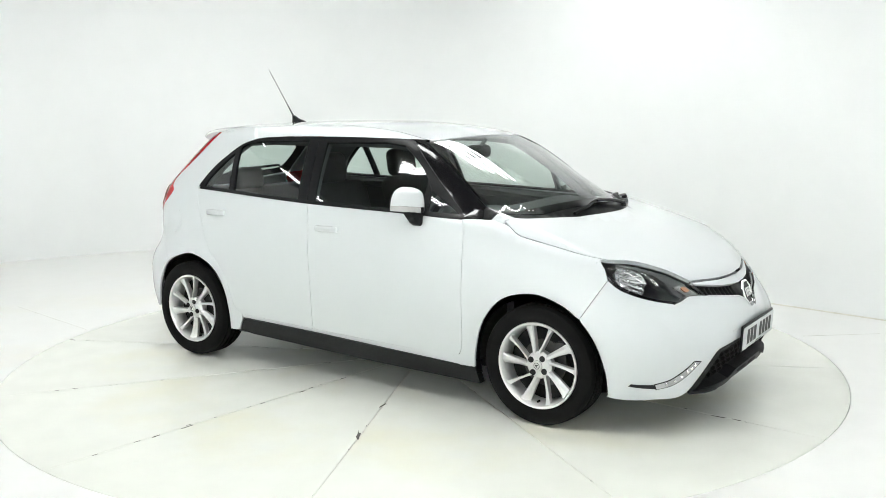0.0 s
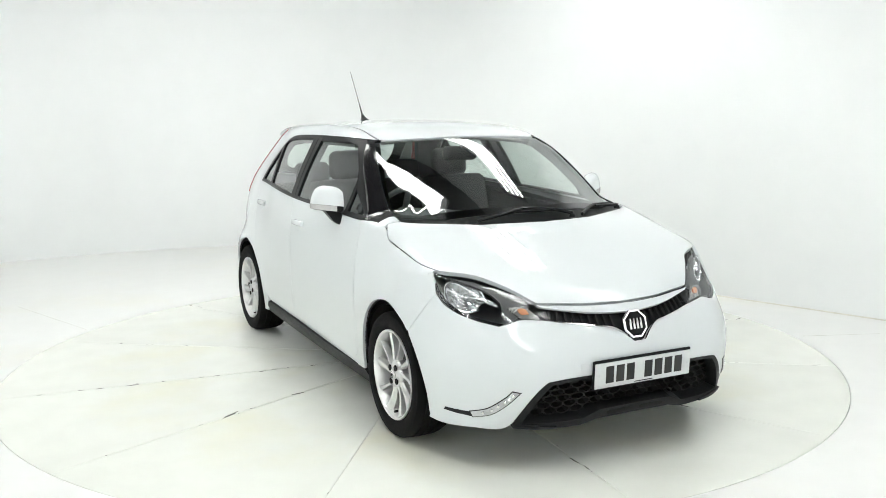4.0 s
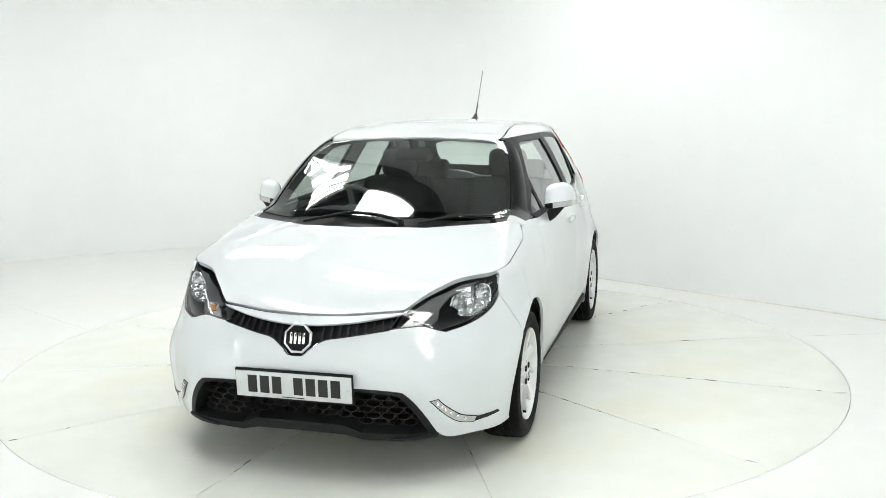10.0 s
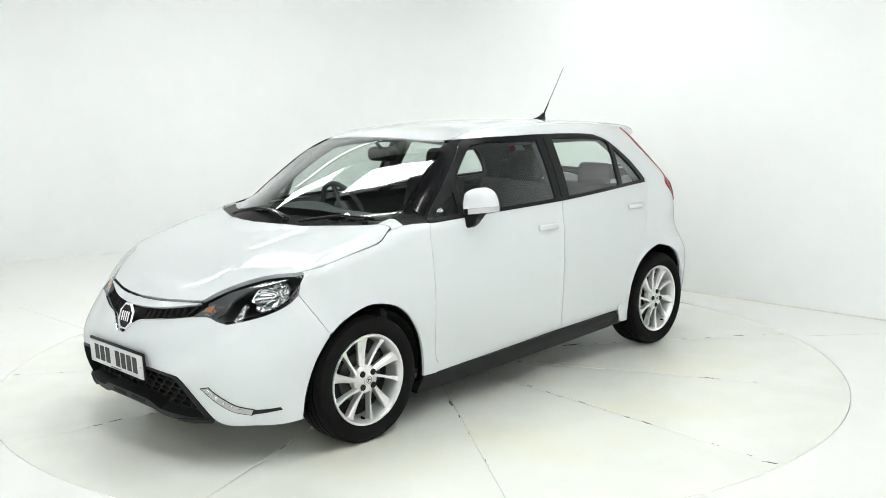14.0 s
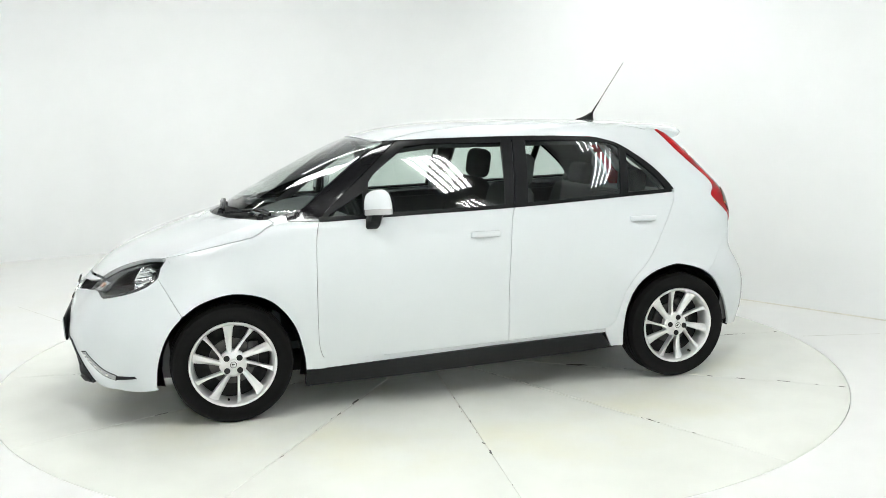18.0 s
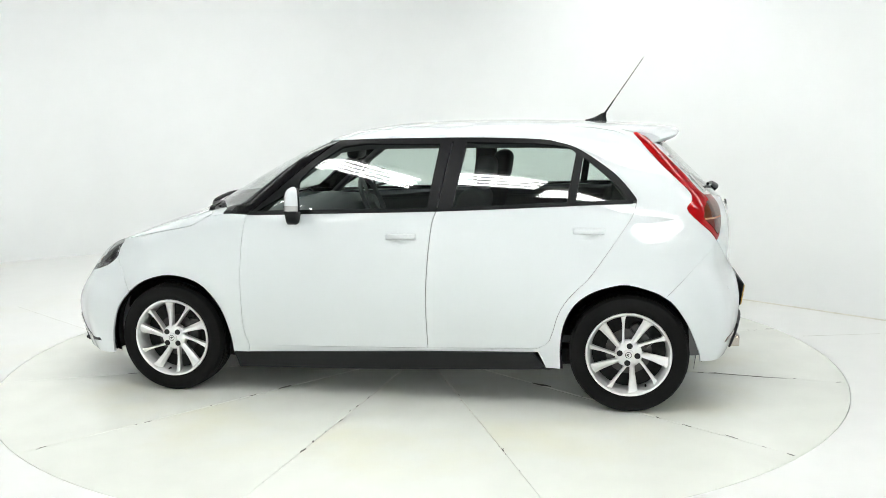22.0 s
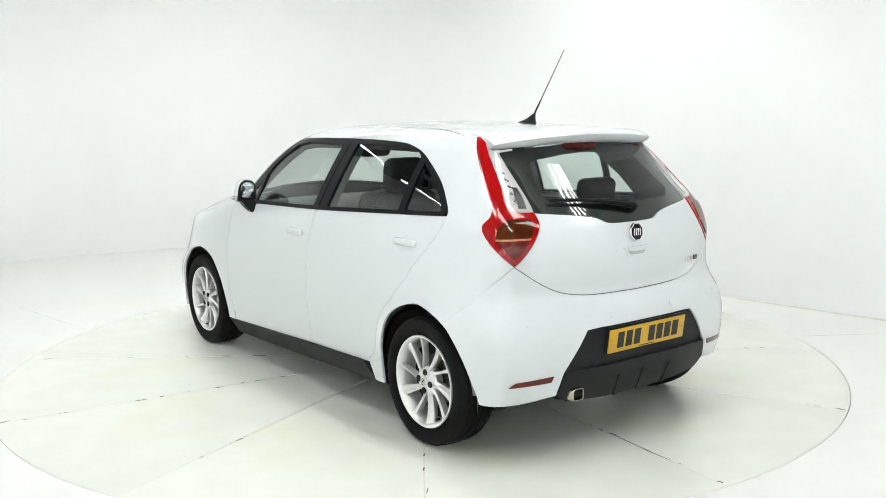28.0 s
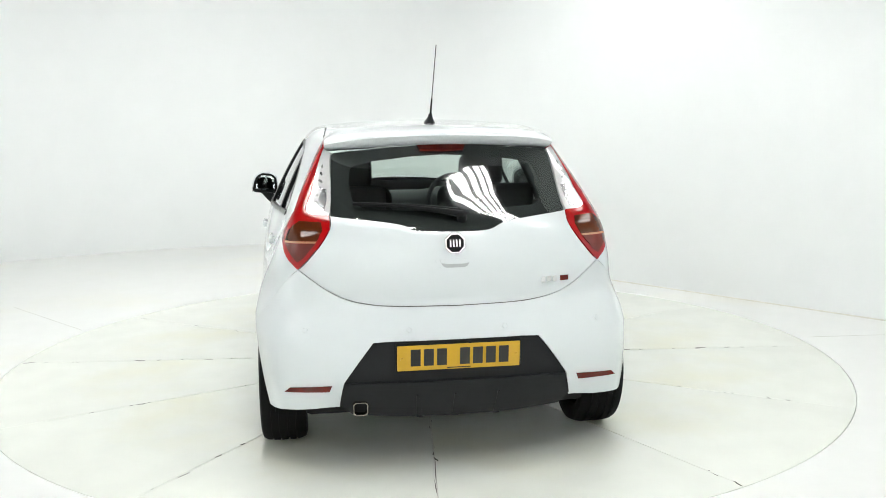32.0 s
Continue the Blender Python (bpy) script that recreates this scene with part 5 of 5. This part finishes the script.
def trim(car):
    octagon_badge("front_badge", car, (2.026, 0, 0.612), (0.93, 0, 0.30), 0.068, "chrome octagonal badge on a black field")
    octagon_badge("rear_badge", car, (-1.796, 0, 0.988), (-1, 0, 0.12), 0.047, "small chrome octagonal badge")
    number_plate(car, (2.094, 0, 0.422), 3, 1, PLATE_WHITE, "white front number plate with dark characters")
    number_plate(car, (-1.878, 0, 0.521), 8, -1, PLATE_YELLOW, "yellow rear number plate with dark characters")
    # model lettering as plain bars
    for k, (a, w) in enumerate(((-29.0, 1.3), (-30.8, 1.3), (-32.6, 1.3), (-35.2, 2.6))):
        panel("model_letter_bar", turns([(a, 0.806), (a - w, 0.806), (a - w, 0.828), (a, 0.828)]), "tail", CHROME if k < 3 else DARK_RED, car, off=0.005, depth=0.004, cell=0.02)
    # tailgate handle: raised surround, recess with its shade painted grey, the grip over it
    edge = turns(spline([(-6.4, 0.928), (6.4, 0.928), (5.6, 0.898), (4.2, 0.880), (-4.2, 0.880), (-5.6, 0.898), (-6.4, 0.928)], 3)[:-1])
    h = panel("tailgate_handle", edge, "tail", WHITE, car, off=0.0035, depth=0.006, cell=0.03, label="body-coloured tailgate handle")
    panel("handle_recess", turns([(-4.9, 0.905), (4.9, 0.905), (4.2, 0.892), (3.2, 0.886), (-3.2, 0.886), (-4.2, 0.892)]), "tail", HANDLE_SHADE, h, off=0.0050, depth=0.002, cell=0.02)
    panel("handle_grip", turns([(-5.4, 0.922), (5.4, 0.922), (4.9, 0.907), (3.0, 0.902), (-3.0, 0.902), (-4.9, 0.907)]), "tail", WHITE, h, off=0.011, depth=0.008, cell=0.02)
    for a in (44, 15.5, -15.5, -44):
        q, g = skin("tail", turns([(abs(a), 0.632)]), 0.001)
        k = 1 if a > 0 else -1
        d = part("parking_sensor", lathe([(0.0001, 0.003), (0.010, 0.003), (0.0115, 0.0), (0.0135, 0.0005)], 20, "z"), WHITE, car)
        d.matrix_basis = Matrix.Translation(q[0] * [1, k, 1]) @ Vector((g[0][0], g[0][1] * k, g[0][2])).to_track_quat("Z", "Y").to_matrix().to_4x4()
    panel("towing_cover", turns([(-18.6, 0.432), (-15.0, 0.432), (-15.0, 0.474), (-18.6, 0.474)]), "nose", WHITE, car, off=0.0015, depth=0.004, cell=0.1)
    fuel = [(-1.445 + 0.072 * math.cos(t), 0.858 + 0.072 * math.sin(t)) for t in np.linspace(0, 2 * math.pi, 33)[:-1]]
    panel("fuel_flap", fuel, "side", WHITE, car, off=0.002, depth=0.004, cell=0.04, side=-1, label="round white fuel flap")
    # exhaust and towing eye
    bm = bmesh.new()
    rows = []
    for x, w in ((-1.66, 0.026), (-1.842, 0.030), (-1.848, 0.028), (-1.846, 0.0245), (-1.74, 0.0245)):
        rows.append([bm.verts.new((x, 0.415 + w * cy * 1.1, 0.303 + w * cz)) for cy, cz in ((1, 0.7), (0.7, 1), (-0.7, 1), (-1, 0.7), (-1, -0.7), (-0.7, -1), (0.7, -1), (1, -0.7))])
    for a, b in zip(rows, rows[1:]):
        for k in range(8):
            bm.faces.new((a[k], a[(k + 1) % 8], b[(k + 1) % 8], b[k]))
    bm.faces.new(rows[-1])
    part("exhaust_tip", bm, EXHAUST, car, "square chrome exhaust tip with dark reflections put into its colour", angle=30)
    part("silencer", box(0.22, 0.55, 0.14, (-1.58, 0.1, 0.28), 0.05, 3), DARK_METAL, car)
    part("towing_eye", lathe([(0.018, -0.006), (0.034, -0.008), (0.036, 0.0), (0.034, 0.008), (0.018, 0.006)], 20, "z"), TOW_EYE, car, "pale towing eye").location = (-1.78, 0.0, 0.252)
    # aerial
    root = new("aerial")
    root.parent = car
    root["label"] = "thin black roof aerial on a fin base"
    bm = bmesh.new()
    z0 = float(skin("top", [(-1.05, 0)])[0][0][2])
    rows = []
    for v, l0, l1, w in ((0, -1.118, -0.985, 0.028), (0.008, -1.115, -0.992, 0.025), (0.018, -1.113, -1.030, 0.018), (0.031, -1.112, -1.062, 0.012), (0.047, -1.114, -1.088, 0.008)):
        rows.append([bm.verts.new((l0 + (l1 - l0) * (0.5 - 0.5 * math.cos(a)), w * math.sin(a), z0 + v - 0.002)) for a in [2 * math.pi * k / 16 for k in range(16)]])
    for a, b in zip(rows, rows[1:]):
        for k in range(16):
            bm.faces.new((a[k], a[(k + 1) % 16], b[(k + 1) % 16], b[k]))
    bm.faces.new(rows[-1])
    part("aerial_base", bm, SATIN, root, angle=60)
    a, b = Vector((-1.098, 0, z0 + 0.034)), Vector((-1.317, 0, 1.838))
    part("aerial_grip", tube([a, a.lerp(b, 0.25)], 0.0055, 10, 0.7), SATIN, root)
    part("aerial_mast", tube([a.lerp(b, 0.25), b], 0.0024, 8, 0.8), DARK_METAL, root)
    # wipers
    for pts, arm in (([(1.205, -0.33), (1.215, -0.20), (1.206, -0.10), (1.212, 0.02), (1.232, 0.21)], [(1.245, 0.20), (1.228, 0.08), (1.214, -0.08)]),
                     ([(1.225, 0.28), (1.117, 0.41), (1.06, 0.489), (1.027, 0.624)], [(1.075, 0.62), (1.085, 0.55), (1.10, 0.45)])):
        root = new("wiper")
        root.parent = car
        root["label"] = "black windscreen wiper parked at the base"
        q, g = skin("top", spline(pts, 5), 0.008)
        part("wiper_blade", tube(q, 0.0085, 8), SATIN, root)
        q, g = skin("top", spline(arm, 4), 0.016)
        part("wiper_arm", tube(q, 0.010, 8, 0.6), GLOSS_BLACK, root)
        cap = part("wiper_pivot", lathe([(0.0001, 0.02), (0.014, 0.018), (0.018, 0.0)], 16, "z"), SATIN, root)
        cap.location = q[0] - np.array([0, 0, 0.02])
    root = new("wiper")
    root.parent = car
    root["label"] = "black rear wiper below the rear window"
    q, g = skin("tail", turns(spline([(37, 1.142), (28, 1.138), (13, 1.128), (-3, 1.112)], 4)), 0.012)
    part("wiper_blade", tube(q, 0.008, 8, 1.3), SATIN, root)
    q, g = skin("tail", turns(spline([(-4.0, 1.092), (1, 1.102), (10, 1.116), (22, 1.132)], 4)), 0.016)
    part("wiper_arm", tube(q, 0.017, 10, 0.4), SATIN, root)
    cap = part("wiper_pivot", lathe([(0.0001, 0.04), (0.018, 0.036), (0.022, 0.0)], 16, "z"), SATIN, root)
    cap.matrix_basis = Matrix.Translation(q[0] - g[0] * 0.03) @ Vector(g[0]).to_track_quat("Z", "Y").to_matrix().to_4x4()


# ---- cabin ----
def pad(w, d, h, at, round_=0.05, lean=0.0):
    return box(w, d, h, at, round_, 4, Matrix.Rotation(radians(lean), 3, "Y"))


def cabin(car):
    for s in (1, -1):
        seat = new("front_seat")
        seat.parent = car
        seat["label"] = "dark cloth front seat with headrest"
        y = s * 0.37
        part("seat_cushion", pad(0.52, 0.50, 0.16, (0.05, y, 0.50), 0.06), CLOTH, seat)
        part("seat_back", pad(0.15, 0.48, 0.66, (-0.33, y, 0.80), 0.065, -16), CLOTH, seat)
        part("headrest", pad(0.11, 0.25, 0.19, (-0.46, y, 1.205), 0.05, -8), CLOTH, seat)
        for k in (-1, 1):
            part("headrest_post", tube([(-0.435, y + k * 0.06, 1.05), (-0.455, y + k * 0.06, 1.16)], 0.006), CHROME, seat)
    bench = new("rear_bench")
    bench.parent = car
    bench["label"] = "dark cloth rear bench seat with headrests"
    part("seat_cushion", pad(0.50, 1.24, 0.16, (-0.78, 0, 0.52), 0.06), CLOTH, bench)
    part("seat_back", pad(0.15, 1.26, 0.56, (-1.10, 0, 0.78), 0.06, -18), CLOTH, bench)
    for y in (0.36, -0.36):
        part("headrest", pad(0.09, 0.25, 0.15, (-1.20, y, 1.115), 0.04, -8), CLOTH, bench)
    part("parcel_shelf", box(0.46, 1.20, 0.03, (-1.44, 0, 1.00), 0.012), CABIN_DARK, car, "dark parcel shelf")
    # dashboard
    bm = bmesh.new()
    rows = []
    for k in range(15):
        y = -0.70 + 1.4 * k / 14
        hump = 0.035 * math.exp(-((y + 0.37) / 0.16) ** 2)
        c = 0.55 * (y / 0.7) ** 2 * 0.45
        rows.append([bm.verts.new(p) for p in ((1.13 - c, y, 0.94), (0.95 - c * 0.7, y, 0.985), (0.72 - c * 0.3, y, 0.995 + hump), (0.60 - c * 0.2, y, 0.985 + hump), (0.54 - c * 0.2, y, 0.94 + hump * 0.5), (0.53, y, 0.80), (0.62, y, 0.60), (0.9, y, 0.45))])
    for a, b in zip(rows, rows[1:]):
        for k in range(7):
            bm.faces.new((a[k], a[k + 1], b[k + 1], b[k]))
    part("dashboard", bm, CABIN_DARK, car, "dark grey moulded dashboard", angle=50)
    for y in (0.62, 0.09, -0.09, -0.64):
        v = part("air_vent", lathe([(0.0001, 0.0), (0.030, 0.0), (0.038, 0.008), (0.042, 0.0)], 24, "x"), CABIN_GREY, car)
        v.location = (0.555 if abs(y) < 0.3 else 0.53, y, 0.90)
        v.rotation_euler = (0, 0, math.pi)
    # steering wheel, on the car's right
    wheel = new("steering_wheel")
    wheel.parent = car
    wheel["label"] = "black steering wheel on the car's right side"
    wheel.matrix_basis = Matrix.Translation((0.40, -0.37, 0.955)) @ Matrix.Rotation(radians(-66), 4, "Y")
    bm = bmesh.new()
    ring = []
    for k in range(40):
        a = 2 * math.pi * k / 40
        ring.append([bm.verts.new(((0.178 + 0.015 * math.cos(b)) * math.cos(a), (0.178 + 0.015 * math.cos(b)) * math.sin(a), 0.015 * math.sin(b))) for b in [2 * math.pi * j / 10 for j in range(10)]])
    for k in range(40):
        for j in range(10):
            bm.faces.new((ring[k][j], ring[k][(j + 1) % 10], ring[(k + 1) % 40][(j + 1) % 10], ring[(k + 1) % 40][j]))
    part("wheel_rim", bm, CABIN_DARK, wheel)
    part("wheel_hub", lathe([(0.0001, -0.04), (0.05, -0.04), (0.07, -0.01), (0.05, 0.02)], 24, "z"), CABIN_GREY, wheel)
    for a in (0, 125, 235):
        part("wheel_spoke", box(0.12, 0.04, 0.016, (0.11 * math.cos(radians(a)), 0.11 * math.sin(radians(a)), -0.008), 0.006, turn=Matrix.Rotation(radians(a), 3, "Z")), CABIN_GREY, wheel)
    # inside mirror
    root = new("inside_mirror")
    root.parent = car
    root["label"] = "black rear-view mirror behind the windscreen"
    part("mirror_shell", pad(0.075, 0.225, 0.084, (0.40, 0, 1.303), 0.036), SATIN, root)
    part("mirror_stem", tube([(0.41, 0, 1.33), (0.46, 0, 1.385)], 0.012), SATIN, root)
    # lining, inner pillars, door trims, floor
    panel("roof_lining", whole_y([(0.40, 0), (0.36, 0.48), (-1.15, 0.48), (-1.25, 0)]), "top", LINING, car, off=-0.045, depth=0.0, cell=0.1, label="pale grey roof lining")
    for s in (1, -1):
        panel("door_trim", [(0.82, 0.35), (0.82, 0.985), (-0.26, 1.015), (-1.2, 1.05), (-1.2, 0.72), (-0.85, 0.62), (-0.82, 0.35)], "side", CABIN_DARK, car, off=-0.055, depth=0.0, cell=0.08, side=s)
        panel("door_cap", [(0.80, 0.955), (0.80, 1.0), (-0.26, 1.03), (-1.22, 1.066), (-1.22, 1.02), (-0.26, 0.985)], "side", CABIN_DARK, car, off=-0.018, depth=0.05, cell=0.08, side=s)
        panel("inner_pillar", [(-0.225, 1.0), (-0.330, 1.0), (-0.385, 1.385), (-0.262, 1.385)], "side", CABIN_DARK, car, off=-0.018, depth=0.04, cell=0.08, side=s)
        panel("inner_pillar", [(-1.00, 1.05), (-1.25, 1.05), (-1.62, 0.98), (-1.50, 1.15), (-1.30, 1.36), (-1.10, 1.385), (-0.95, 1.378), (-1.02, 1.33), (-1.15, 1.22), (-1.235, 1.105), (-1.22, 1.085)], "side", CABIN_DARK, car, off=-0.024, depth=0.04, cell=0.06, side=s)
        panel("inner_rail", [(0.36, 1.365), (0.30, 1.39), (-0.95, 1.40), (-0.95, 1.372), (-0.75, 1.381), (0.17, 1.383)], "side", CABIN_DARK, car, off=-0.02, depth=0.04, cell=0.08, side=s)
        panel("inner_pillar", [(0.84, 1.0), (0.79, 1.0), (0.34, 1.365), (0.37, 1.385)], "side", CABIN_DARK, car, off=-0.03, depth=0.035, cell=0.08, side=s)
    part("cabin_floor", box(2.4, 1.36, 0.04, (-0.2, 0, 0.34), 0.0), CABIN_DARK, car)
    part("boot_floor", box(0.62, 1.1, 0.04, (-1.44, 0, 0.62), 0.0), CABIN_DARK, car)
    part("bulkhead", box(0.04, 1.36, 0.55, (1.02, 0, 0.62), 0.0), CABIN_DARK, car)
    part("centre_console", box(0.85, 0.20, 0.28, (0.20, 0, 0.48), 0.04, 3), CABIN_DARK, car)


# ---- build ----
room()
table = turntable()
ceiling()
for b in BANKS + ADDED_WASHERS:
    light_bank(*b)
car = tagged(new("car"), "white five-door hatchback with black window frames and silver alloy wheels", "car")
car_body(car)
rear_end(car)
spoiler(car)
wheels(car)
headlamps(car)
mirrors(car)
handles(car)
trim(car)
cabin(car)


def motions():
    turn = [-35.81, -50.17, -64.47, -78.76, -93.07, -107.4, -121.73, -136.05, -150.31, -164.5, -178.59, -192.57, -206.48, -220.34, -234.26, -248.34, -262.78]
    rows, deck = [], []
    for i, a in enumerate(turn):
        m = pose(0, 0, 0, 0, 0, a)
        rows.append((i * 2.0, m @ pose(-0.023, 0.0836, 0)))
        deck.append((i * 2.0, pose(RIM[0], RIM[1], 0, 0, 0, a)))
    walk(car, rows)
    walk(table, deck)


motions()
